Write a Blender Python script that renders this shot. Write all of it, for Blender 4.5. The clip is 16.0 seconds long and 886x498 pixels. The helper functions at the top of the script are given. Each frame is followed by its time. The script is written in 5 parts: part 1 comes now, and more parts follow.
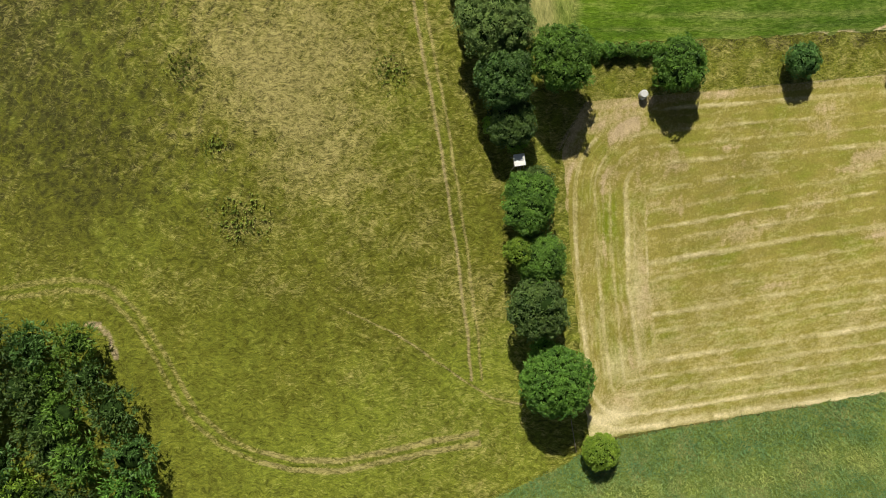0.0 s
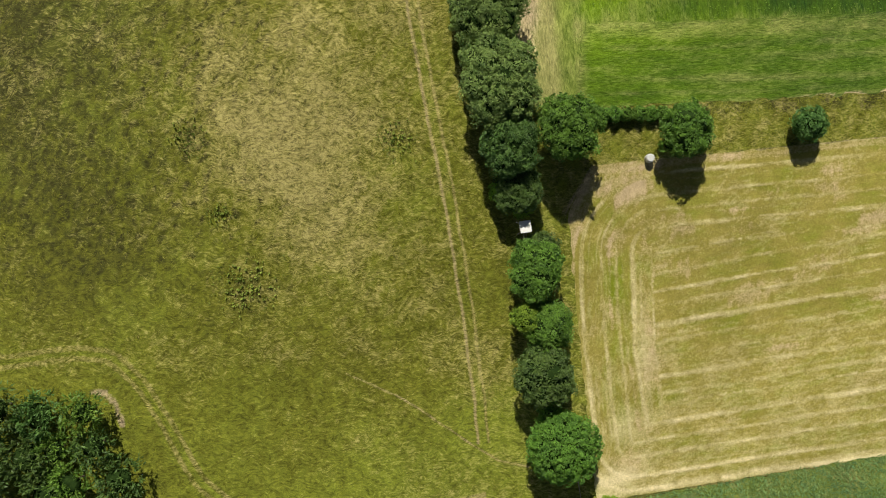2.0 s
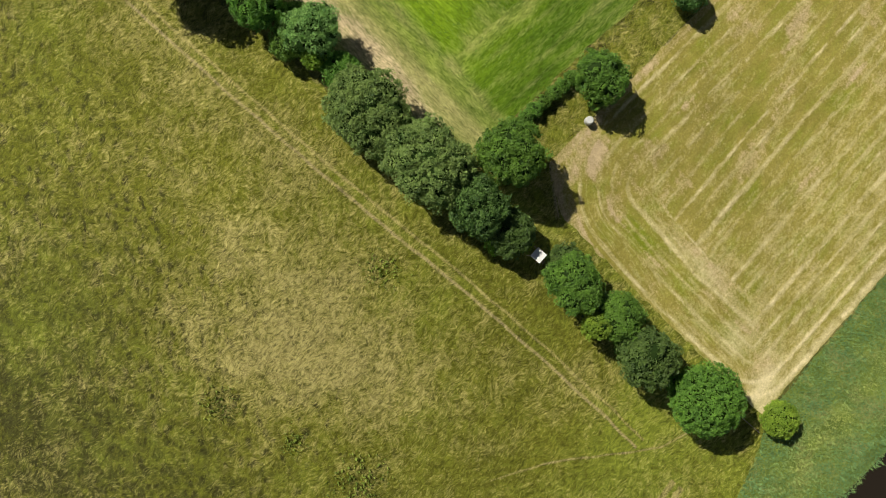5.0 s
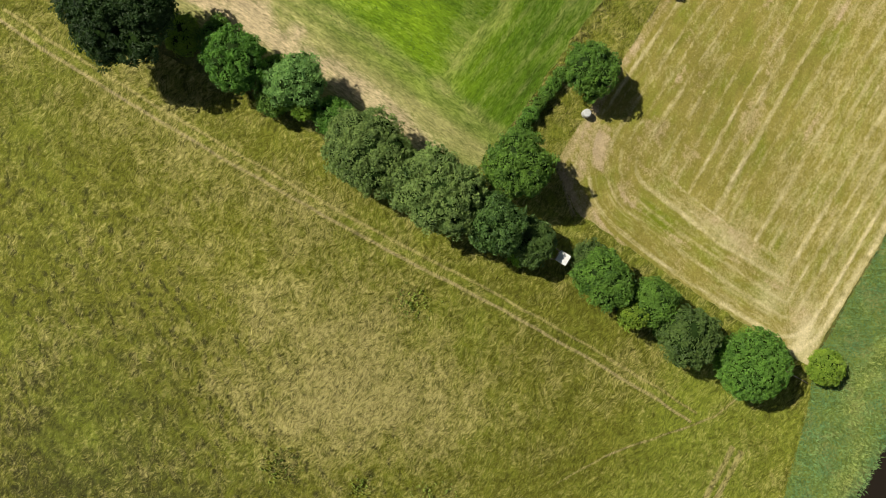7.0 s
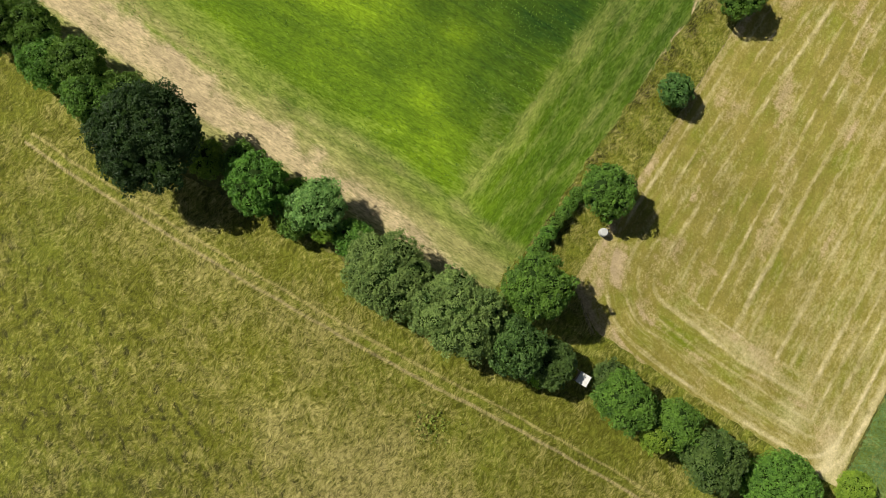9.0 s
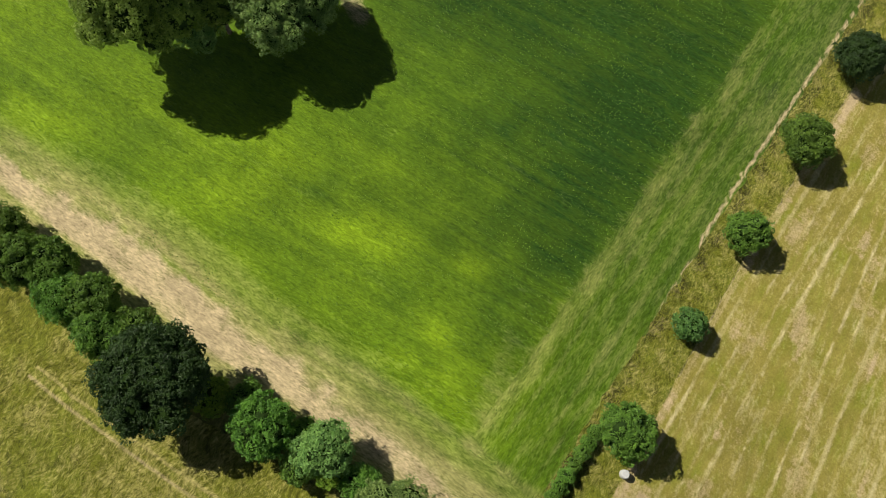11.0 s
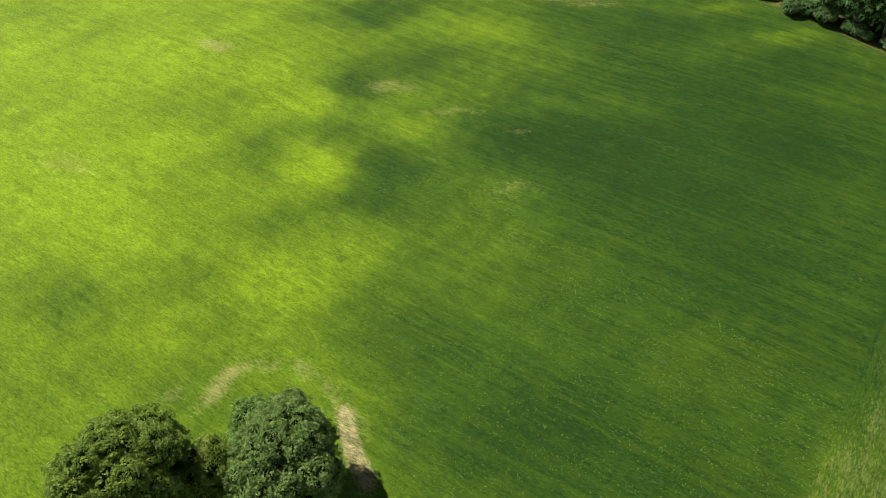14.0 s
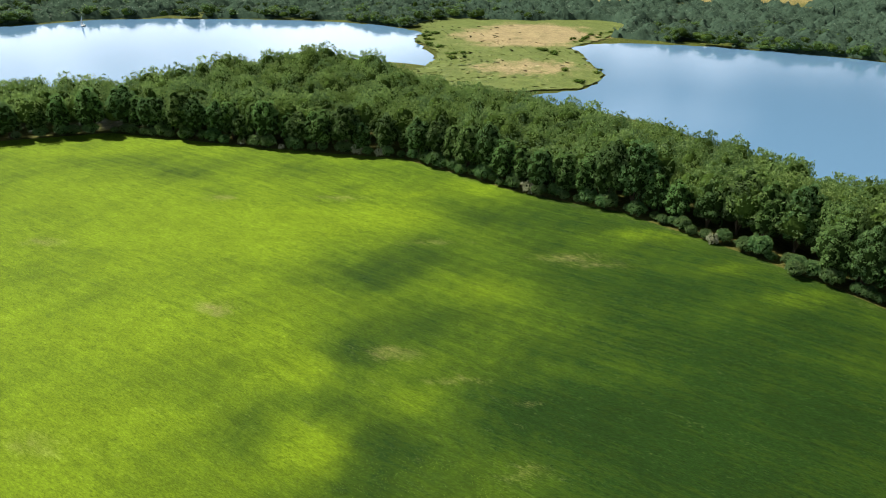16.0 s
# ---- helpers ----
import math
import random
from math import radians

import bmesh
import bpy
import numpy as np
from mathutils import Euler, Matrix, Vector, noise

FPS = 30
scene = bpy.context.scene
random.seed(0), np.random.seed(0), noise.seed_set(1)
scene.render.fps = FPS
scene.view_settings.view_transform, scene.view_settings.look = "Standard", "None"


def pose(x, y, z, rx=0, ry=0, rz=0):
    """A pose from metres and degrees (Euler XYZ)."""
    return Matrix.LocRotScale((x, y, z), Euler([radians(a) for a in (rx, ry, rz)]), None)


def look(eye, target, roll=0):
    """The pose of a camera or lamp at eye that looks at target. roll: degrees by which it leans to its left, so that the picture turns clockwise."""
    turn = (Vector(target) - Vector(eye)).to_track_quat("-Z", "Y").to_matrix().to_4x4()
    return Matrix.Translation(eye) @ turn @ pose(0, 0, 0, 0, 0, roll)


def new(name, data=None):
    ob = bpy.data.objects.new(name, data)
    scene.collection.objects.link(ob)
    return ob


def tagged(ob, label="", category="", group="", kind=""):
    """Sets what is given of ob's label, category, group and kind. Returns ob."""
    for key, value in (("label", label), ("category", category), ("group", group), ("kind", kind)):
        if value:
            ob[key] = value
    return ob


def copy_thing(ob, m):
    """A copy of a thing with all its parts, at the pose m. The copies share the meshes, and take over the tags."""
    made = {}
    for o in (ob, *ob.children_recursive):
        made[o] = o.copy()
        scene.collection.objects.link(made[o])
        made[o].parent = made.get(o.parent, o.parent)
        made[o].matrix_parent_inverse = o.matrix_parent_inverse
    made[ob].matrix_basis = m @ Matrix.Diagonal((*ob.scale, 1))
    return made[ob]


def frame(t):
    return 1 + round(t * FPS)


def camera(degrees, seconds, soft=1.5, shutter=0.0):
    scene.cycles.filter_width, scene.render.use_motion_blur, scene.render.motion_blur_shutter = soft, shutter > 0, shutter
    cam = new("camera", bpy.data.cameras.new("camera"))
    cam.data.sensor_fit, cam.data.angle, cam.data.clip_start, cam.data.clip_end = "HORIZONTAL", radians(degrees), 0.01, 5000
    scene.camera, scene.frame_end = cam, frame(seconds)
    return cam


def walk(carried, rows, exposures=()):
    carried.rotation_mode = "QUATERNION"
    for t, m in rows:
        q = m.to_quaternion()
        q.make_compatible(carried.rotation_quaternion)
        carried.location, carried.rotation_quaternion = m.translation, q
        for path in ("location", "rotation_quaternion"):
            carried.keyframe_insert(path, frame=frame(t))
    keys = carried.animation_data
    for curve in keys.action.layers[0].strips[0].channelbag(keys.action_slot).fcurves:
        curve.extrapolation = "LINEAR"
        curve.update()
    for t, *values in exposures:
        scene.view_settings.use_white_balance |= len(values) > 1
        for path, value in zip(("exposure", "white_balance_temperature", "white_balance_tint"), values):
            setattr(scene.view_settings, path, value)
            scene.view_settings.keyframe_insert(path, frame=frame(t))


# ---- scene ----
cam = camera(65.5, 16.0, soft=1.0)
METRES, EYE, TILT, LEAN, TURN = 82.0, 97.0, -90.0, 0.0, 0.0
ROWS = [
    (0.0, 0.0, 0.0, 0.0, 0.0, 0.0, -0.0),
    (0.5, -0.0018, 0.001, 0.0293, 0.04, -0.1, -0.08),
    (1.0, -0.0037, 0.0016, 0.0563, 0.08, -0.07, -0.15),
    (1.5, -0.0057, 0.0023, 0.0831, 0.1, -0.03, -0.21),
    (2.0, -0.0076, 0.0035, 0.1131, 0.11, -0.13, 0.29),
    (2.5, -0.0115, 0.0051, 0.1402, -0.22, -0.12, 7.24),
    (3.0, -0.0136, 0.0068, 0.1702, -0.7, -0.36, 17.56),
    (3.5, -0.011, 0.0079, 0.1982, -0.98, -0.56, 25.49),
    (4.0, -0.0095, 0.0094, 0.2253, -1.05, -0.6, 26.5),
    (4.5, -0.0069, 0.0108, 0.251, -1.43, -0.84, 32.96),
    (7.0, 0.0313, 0.0179, 0.3668, -2.84, -4.79, 50.99),
    (7.5, 0.0415, 0.0191, 0.3862, -2.87, -4.8, 50.94),
    (8.0, 0.0522, 0.0207, 0.4047, -2.84, -3.23, 50.9),
    (10.5, 0.1313, 0.0267, 0.4996, -2.51, 10.32, 50.74),
    (11.0, 0.1577, 0.0271, 0.5249, -2.4, 14.95, 50.45),
    (11.5, 0.1848, 0.0266, 0.5503, -2.27, 19.73, 50.26),
    (12.0, 0.2151, 0.026, 0.5775, -2.14, 24.46, 50.12),
    (12.5, 0.245, 0.025, 0.6043, -2.0, 29.3, 50.03),
    (13.0, 0.2758, 0.0235, 0.6332, -1.95, 34.08, 49.98),
    (13.5, 0.3081, 0.0212, 0.6615, -1.84, 38.89, 49.95),
    (14.0, 0.3396, 0.0194, 0.6918, -1.79, 43.64, 49.97),
    (14.5, 0.3738, 0.0143, 0.7204, -1.62, 48.49, 49.94),
    (15.0, 0.4061, 0.0079, 0.7507, -1.62, 53.16, 49.93),
    (15.5, 0.4393, 0.0043, 0.7781, -1.53, 58.0, 49.89),
    (16.0, 0.4684, 0.0014, 0.8069, -1.48, 62.77, 49.9),
]
walk(cam, [(t, pose(0, 0, EYE, TILT, LEAN, TURN) @ pose(METRES * x, METRES * y, METRES * z, 90 + pitch, roll, yaw)) for t, x, y, z, yaw, pitch, roll in ROWS],
     exposures=[(0.0, 0.32), (3.5, 0.26), (8.0, 0.26), (11.0, 0.24), (12.5, 0.57), (13.5, 0.64), (14.5, 0.38), (16.0, 0.26)])

# ---- world and sun ----
SUN_EL, SUN_AZ = radians(47), radians(-8)
world = bpy.data.worlds.new("sky_world")
scene.world = world
world.use_nodes = True
wn, wl = world.node_tree.nodes, world.node_tree.links
sky = wn.new("ShaderNodeTexSky")
sky.sky_type, sky.sun_disc = "NISHITA", False
sky.sun_elevation, sky.sun_rotation = SUN_EL, SUN_AZ
sky.air_density, sky.dust_density = 1.0, 1.2
wn["Background"].inputs[1].default_value = 0.0135
# fair-weather clouds low over the horizon, thicker towards the sun
way = wn.new("ShaderNodeTexCoord")
split = wn.new("ShaderNodeSeparateXYZ")
wl.new(way.outputs["Generated"], split.inputs[0])
stretch = wn.new("ShaderNodeMapping")
stretch.inputs["Scale"].default_value = (2.2, 2.2, 7.0)
wl.new(way.outputs["Generated"], stretch.inputs[0])
puffs = wn.new("ShaderNodeTexNoise")
puffs.inputs["Scale"].default_value, puffs.inputs["Detail"].default_value, puffs.inputs["Roughness"].default_value = 1.3, 6.0, 0.55
wl.new(stretch.outputs[0], puffs.inputs["Vector"])
low = wn.new("ShaderNodeMapRange")
low.inputs[1].default_value, low.inputs[2].default_value, low.inputs[3].default_value, low.inputs[4].default_value = 0.05, 0.42, 0.34, -0.28
wl.new(split.outputs[2], low.inputs[0])
sunward = wn.new("ShaderNodeMapRange")
sunward.inputs[1].default_value, sunward.inputs[2].default_value, sunward.inputs[3].default_value, sunward.inputs[4].default_value = 0.0, 0.95, -0.05, 0.16
wl.new(split.outputs[1], sunward.inputs[0])
s1 = wn.new("ShaderNodeMath")
wl.new(puffs.outputs[0], s1.inputs[0]), wl.new(low.outputs[0], s1.inputs[1])
s2 = wn.new("ShaderNodeMath")
wl.new(s1.outputs[0], s2.inputs[0]), wl.new(sunward.outputs[0], s2.inputs[1])
veil = wn.new("ShaderNodeMapRange")
veil.inputs[1].default_value, veil.inputs[2].default_value = 0.5, 0.82
wl.new(s2.outputs[0], veil.inputs[0])
clouds = wn.new("ShaderNodeMix")
clouds.data_type = "RGBA"
clouds.inputs[7].default_value = (132.0, 142.0, 156.0, 1)
wl.new(veil.outputs[0], clouds.inputs[0]), wl.new(sky.outputs[0], clouds.inputs[6])
wl.new(clouds.outputs[2], wn["Background"].inputs[0])
sun_data = bpy.data.lights.new("sun", "SUN")
sun_data.energy, sun_data.angle, sun_data.color = 5.0, radians(0.6), (1.0, 0.94, 0.82)
sun = new("sun", sun_data)
to_sun = Vector((math.sin(SUN_AZ) * math.cos(SUN_EL), math.cos(SUN_AZ) * math.cos(SUN_EL), math.sin(SUN_EL)))
sun.matrix_world = look(to_sun * 300, (0, 0, 0))

# ---- terrain ----
WATER = -6.0
HILLS = ((-65, 0, 1.7), (-40, 40, 3.84), (-30, -30, -0.14), (0, -40, -2.34), (0, 0, -0.24), (0, 40, 2.6), (0, 85, 1.14), (0, 125, 0.9),
         (40, -40, -1.84), (40, 0, -1.17), (40, 40, 0.0), (40, 80, -0.81), (50, 125, -0.49), (50, 170, 0.99), (90, 20, 0.13), (90, 70, 0.57),
         (95, 120, -0.73), (90, 170, 0.13), (110, 215, 2.01), (140, 90, 1.39), (140, 150, -0.04), (190, 40, 0.68), (230, 100, 4.45), (180, 210, 0.14))


def smooth(a, b, x):
    k = np.clip((np.asarray(x, float) - a) / (b - a), 0, 1)
    return k * k * (3 - 2 * k)


def wobble(x, y, size, seed=0):
    """Soft even noise between about -1 and 1, with features of that size in metres."""
    rng = np.random.default_rng(seed)
    total = 0
    for k in range(7):
        a, p, f = rng.uniform(0, 6.283), rng.uniform(0, 6.283), rng.uniform(0.6, 1.7) * 6.283 / size
        total = total + np.sin(f * (np.cos(a) * x + np.sin(a) * y) + p + 1.3 * np.sin(0.37 * f * (np.cos(a + 2) * x + np.sin(a + 2) * y) + 2 * p))
    return total / 4.0


def wood_edge(y):
    """x of the line where the crop field ends and the wood begins."""
    return np.interp(y, (-150, 40, 95, 160, 200, 260, 310, 390, 420, 520, 700),
                    (216, 230, 238, 249, 243, 243, 219, 181, 130, -60, -300))


def height(x, y):
    x, y = np.asarray(x, float), np.asarray(y, float)
    z = sum(w * np.exp(-((x - a) ** 2 + (y - b) ** 2) / 2592.0) for a, b, w in HILLS)
    past = x - wood_edge(y)
    z = z - (z - WATER + 0.5) * smooth(4, 68, past) * smooth(-400, 0, past)
    z = z - (z - WATER + 1.2) * smooth(-41, -52, y - 0.12 * (x - 25)) * smooth(-60, -5, x)
    z = z + 9 * np.exp(-((x - 322) ** 2 + (y - 392) ** 2) / 4200.0) + 4 * np.exp(-((x - 300) ** 2 + (y - 235) ** 2) / 5000.0) + 3 * np.exp(-((x - 285) ** 2 + (y - 150) ** 2) / 3000.0)
    far = smooth(860, 1400, np.hypot(x - 40, y - 70))
    return z + far * 14


# ---- mesh helpers ----
def quad_mesh(name, verts, quads, mats, slots=None, floats=None, shade=False):
    """A mesh from arrays of places and four-sided faces, with named values for its points."""
    me = bpy.data.meshes.new(name)
    verts, quads = np.asarray(verts, np.float32), np.asarray(quads, np.int32)
    n = quads.shape[1]
    me.vertices.add(len(verts))
    me.vertices.foreach_set("co", verts.ravel())
    me.loops.add(quads.size)
    me.loops.foreach_set("vertex_index", quads.ravel())
    me.polygons.add(len(quads))
    me.polygons.foreach_set("loop_start", np.arange(0, quads.size, n, dtype=np.int32))
    for m in mats:
        me.materials.append(m)
    if slots is not None:
        me.polygons.foreach_set("material_index", np.asarray(slots, np.int32))
    me.polygons.foreach_set("use_smooth", np.full(len(quads), shade))
    for key, values in (floats or {}).items():
        me.attributes.new(key, "FLOAT", "POINT").data.foreach_set("value", np.asarray(values, np.float32).ravel())
    me.update(calc_edges=True)
    me.validate()
    return me


def part(name, bm, material, parent, label=""):
    """Links a bmesh as one mesh object under a thing or a part."""
    me = bpy.data.meshes.new(name)
    bm.to_mesh(me)
    bm.free()
    me.materials.append(material)
    ob = new(name, me)
    ob.parent = parent
    return tagged(ob, label)


def along(points, n):
    """n places at even steps along a line of corners."""
    p = np.asarray(points, float)
    s = np.concatenate([[0], np.cumsum(np.hypot(*np.diff(p, axis=0).T))])
    t = np.linspace(0, s[-1], n)
    return np.stack([np.interp(t, s, p[:, 0]), np.interp(t, s, p[:, 1])], -1)


def grid_quads(nu, nv):
    i = np.arange((nu - 1) * (nv - 1))
    a = (i // (nv - 1)) * nv + i % (nv - 1)
    return np.stack([a, a + nv, a + nv + 1, a + 1], -1)


def sheet(name, side_a, side_b, step, lift, material, values, label, category, ragged=0.0, relief=None):
    """A piece of land between two lines, laid on the terrain. values(x, y) gives its named values."""
    la = max(np.hypot(*np.diff(np.asarray(s, float), axis=0).T).sum() for s in (side_a, side_b))
    n = int(la / step) + 2
    a, b = along(side_a, n), along(side_b, n)
    m = int(np.hypot(*(b - a).T).max() / step) + 2
    k = np.linspace(0, 1, m)[None, :, None]
    xy = a[:, None] * (1 - k) + b[:, None] * k
    x, y = xy[..., 0].ravel(), xy[..., 1].ravel()
    if ragged:
        x, y = x + ragged * wobble(x, y, 3.1, 5), y + ragged * wobble(x, y, 3.1, 6)
    got = values(x, y)
    z = height(x, y) + lift + (relief(x, y, got) if relief else 0)
    me = quad_mesh(name, np.stack([x, y, z], -1), grid_quads(n, m), [material], floats=got, shade=True)
    return tagged(new(name, me), label, category, kind="structure")


# ---- materials ----
def material(name):
    mat = bpy.data.materials.new(name)
    mat.use_nodes = True
    nt = mat.node_tree
    nt.nodes.clear()
    out = nt.nodes.new("ShaderNodeOutputMaterial")
    return mat, nt, out


def node(nt, kind, **inputs):
    nd = nt.nodes.new(kind)
    for key, v in inputs.items():
        nd.inputs[key.replace("_", " ")].default_value = v
    return nd


def ramp_mix(nt, fac, a, b, blend="MIX"):
    """Mix of two colours (tuples or sockets) by a number or socket."""
    mx = nt.nodes.new("ShaderNodeMix")
    mx.data_type, mx.blend_type = "RGBA", blend
    for sock, v in ((mx.inputs[0], fac), (mx.inputs[6], a), (mx.inputs[7], b)):
        if isinstance(v, (int, float)):
            sock.default_value = v
        elif isinstance(v, tuple):
            sock.default_value = (*v, 1)
        else:
            nt.links.new(v, sock)
    return mx.outputs[2]


def mapped(nt, value, a, b, lo=0.0, hi=1.0):
    mr = nt.nodes.new("ShaderNodeMapRange")
    mr.inputs[1].default_value, mr.inputs[2].default_value, mr.inputs[3].default_value, mr.inputs[4].default_value = a, b, lo, hi
    nt.links.new(value, mr.inputs[0])
    return mr.outputs[0]


def maths(nt, op, a, b):
    nd = nt.nodes.new("ShaderNodeMath")
    nd.operation = op
    for sock, v in zip(nd.inputs, (a, b)):
        if isinstance(v, (int, float)):
            sock.default_value = v
        else:
            nt.links.new(v, sock)
    return nd.outputs[0]


def noise_of(nt, size, detail=4.0, rough=0.6, stretch=None, turn=0.0, distort=0.0):
    tc = nt.nodes.new("ShaderNodeTexCoord")
    mp = nt.nodes.new("ShaderNodeMapping")
    mp.inputs["Rotation"].default_value = (0, 0, radians(turn))
    sx, sy = stretch or (1, 1)
    mp.vector_type = "TEXTURE"
    mp.inputs["Scale"].default_value = (size * sx, size * sy, size)
    nt.links.new(tc.outputs["Object"], mp.inputs[0])
    nz = node(nt, "ShaderNodeTexNoise", Scale=1.0, Detail=detail, Roughness=rough, Distortion=distort)
    nt.links.new(mp.outputs[0], nz.inputs["Vector"])
    return nz.outputs[0]


def wisps_of(nt, length, width, swirl, sweep):
    """Strands of that length and width whose direction wanders: combed, tangled grass."""
    tc = nt.nodes.new("ShaderNodeTexCoord")
    way = node(nt, "ShaderNodeTexNoise", Scale=1.0 / sweep, Detail=2.0, Roughness=0.55)
    nt.links.new(tc.outputs["Object"], way.inputs["Vector"])
    bend = nt.nodes.new("ShaderNodeVectorMath")
    bend.operation = "MULTIPLY_ADD"
    bend.inputs[1].default_value = (swirl, swirl, 0)
    nt.links.new(way.outputs["Color"], bend.inputs[0])
    nt.links.new(tc.outputs["Object"], bend.inputs[2])
    mp = nt.nodes.new("ShaderNodeMapping")
    mp.vector_type = "TEXTURE"
    mp.inputs["Scale"].default_value = (length, width, 1)
    nt.links.new(bend.outputs[0], mp.inputs[0])
    nz = node(nt, "ShaderNodeTexNoise", Scale=1.0, Detail=3.0, Roughness=0.6)
    nt.links.new(mp.outputs[0], nz.inputs["Vector"])
    return nz.outputs[0]


def value_of(nt, name):
    at = nt.nodes.new("ShaderNodeAttribute")
    at.attribute_name = name
    return at.outputs["Fac"]


def rough_surface(nt, out, colour, bump, depth, roughness=0.9, spec=0.15):
    bs = node(nt, "ShaderNodeBsdfPrincipled", Roughness=roughness)
    bs.inputs["Specular IOR Level"].default_value = spec
    nt.links.new(colour, bs.inputs["Base Color"])
    if bump is not None:
        bp = node(nt, "ShaderNodeBump", Strength=1.0, Distance=depth)
        nt.links.new(bump, bp.inputs["Height"])
        nt.links.new(bp.outputs[0], bs.inputs["Normal"])
    nt.links.new(bs.outputs[0], out.inputs[0])


def field_material(name, base, alt, dry, lush, bare, tone, grain=0.35, depth=0.25, stretch=None, turn=0.0, contrast=0.75, curl=0.6, each=0.0, speck=0.35, rows=0.0, wisp=0.0):
    """Grassland: two base tones by noise, and dry, lush, bare and toned shares, which in crop and meadow also carry
    painted cloud shade. each: how far single blades differ.
    """
    mat, nt, out = material(name)
    fine = noise_of(nt, grain, 6, 0.75, stretch, turn, curl)
    mid = noise_of(nt, grain * 6, 5, 0.7, stretch, turn, 0.8)
    big = noise_of(nt, 17.0, 4, 0.6)
    col = ramp_mix(nt, mapped(nt, mid, 0.3, 0.7), base, alt)
    wt = maths(nt, "ADD", value_of(nt, "tone"), mapped(nt, mid, 0.25, 0.75, -0.22, 0.22))
    col = ramp_mix(nt, mapped(nt, wt, 0.05, 0.95), col, tone)
    wl_ = maths(nt, "ADD", value_of(nt, "lush"), mapped(nt, mid, 0.25, 0.75, -0.25, 0.25))
    if rows:
        drill = noise_of(nt, 1.0, 3, 0.6, (1, 40), turn)
        wl_ = maths(nt, "ADD", wl_, mapped(nt, drill, 0.25, 0.75, -rows, rows))
    col = ramp_mix(nt, mapped(nt, wl_, 0.1, 0.9), col, lush)
    wd = maths(nt, "ADD", value_of(nt, "dry"), mapped(nt, mid, 0.25, 0.75, -speck, speck))
    wd = maths(nt, "ADD", wd, mapped(nt, fine, 0.3, 0.7, -speck, speck))
    if wisp:
        strand = wisps_of(nt, 0.6, 0.14, 3.6, 3.0)
        tuft = wisps_of(nt, 0.9, 0.36, 3.0, 2.6)
        wd = maths(nt, "ADD", wd, maths(nt, "ADD", mapped(nt, strand, 0.35, 0.65, -0.3 * wisp, 0.3 * wisp), mapped(nt, tuft, 0.3, 0.7, -0.22 * wisp, 0.22 * wisp)))
    if each:
        geo = nt.nodes.new("ShaderNodeNewGeometry")
        wd = maths(nt, "ADD", wd, mapped(nt, geo.outputs["Random Per Island"], 0, 1, -each, each))
    col = ramp_mix(nt, mapped(nt, wd, 0.1, 0.95), col, dry)
    wb = maths(nt, "ADD", value_of(nt, "bare"), mapped(nt, fine, 0.25, 0.75, -0.3, 0.3))
    col = ramp_mix(nt, mapped(nt, wb, 0.3, 0.85), col, bare)
    g = mapped(nt, fine, 0.25, 0.75, 1 - contrast * 0.6, 1 + contrast * 0.5)
    g = maths(nt, "MULTIPLY", g, mapped(nt, big, 0.3, 0.7, 0.9, 1.1))
    g = maths(nt, "MULTIPLY", g, mapped(nt, mid, 0.3, 0.7, 1 - 0.22 * contrast, 1 + 0.22 * contrast))
    if wisp:
        g = maths(nt, "MULTIPLY", g, mapped(nt, strand, 0.35, 0.65, 1 - 0.26 * wisp, 1 + 0.18 * wisp))
        g = maths(nt, "MULTIPLY", g, mapped(nt, tuft, 0.32, 0.6, 1 - 0.5 * wisp, 1 + 0.12 * wisp))
    vm = nt.nodes.new("ShaderNodeVectorMath")
    vm.operation = "SCALE"
    nt.links.new(col, vm.inputs[0])
    nt.links.new(g, vm.inputs["Scale"])
    rough_surface(nt, out, vm.outputs[0], fine if depth else None, depth)
    return mat


def leaf_material(name, dark, light, glow=0.35, spread=1.0):
    """Leaves: each leaf its own tone, thin enough to let some light through."""
    mat, nt, out = material(name)
    geo = nt.nodes.new("ShaderNodeNewGeometry")
    info = nt.nodes.new("ShaderNodeObjectInfo")
    big = noise_of(nt, 1.6, 3, 0.6)
    k = maths(nt, "ADD", maths(nt, "MULTIPLY", geo.outputs["Random Per Island"], 0.6 * spread), mapped(nt, big, 0.25, 0.75, -0.1, 0.5))
    col = ramp_mix(nt, k, dark, light)
    hs = nt.nodes.new("ShaderNodeHueSaturation")
    nt.links.new(mapped(nt, info.outputs["Random"], 0, 1, 0.485, 0.515), hs.inputs["Hue"])
    nt.links.new(mapped(nt, info.outputs["Random"], 0, 1, 0.85, 1.15), hs.inputs["Value"])
    nt.links.new(col, hs.inputs["Color"])
    bs = node(nt, "ShaderNodeBsdfPrincipled", Roughness=0.55)
    bs.inputs["Specular IOR Level"].default_value = 0.3
    nt.links.new(hs.outputs[0], bs.inputs["Base Color"])
    tr = nt.nodes.new("ShaderNodeBsdfTranslucent")
    nt.links.new(hs.outputs[0], tr.inputs["Color"])
    mx = nt.nodes.new("ShaderNodeMixShader")
    mx.inputs[0].default_value = glow
    nt.links.new(bs.outputs[0], mx.inputs[1])
    nt.links.new(tr.outputs[0], mx.inputs[2])
    nt.links.new(mx.outputs[0], out.inputs[0])
    return mat


def plain_material(name, a, b, size, roughness=0.8, depth=0.02, stretch=None, spec=0.3):
    mat, nt, out = material(name)
    n1 = noise_of(nt, size, 5, 0.65, stretch)
    rough_surface(nt, out, ramp_mix(nt, mapped(nt, n1, 0.3, 0.7), a, b), n1, depth, roughness, spec)
    return mat


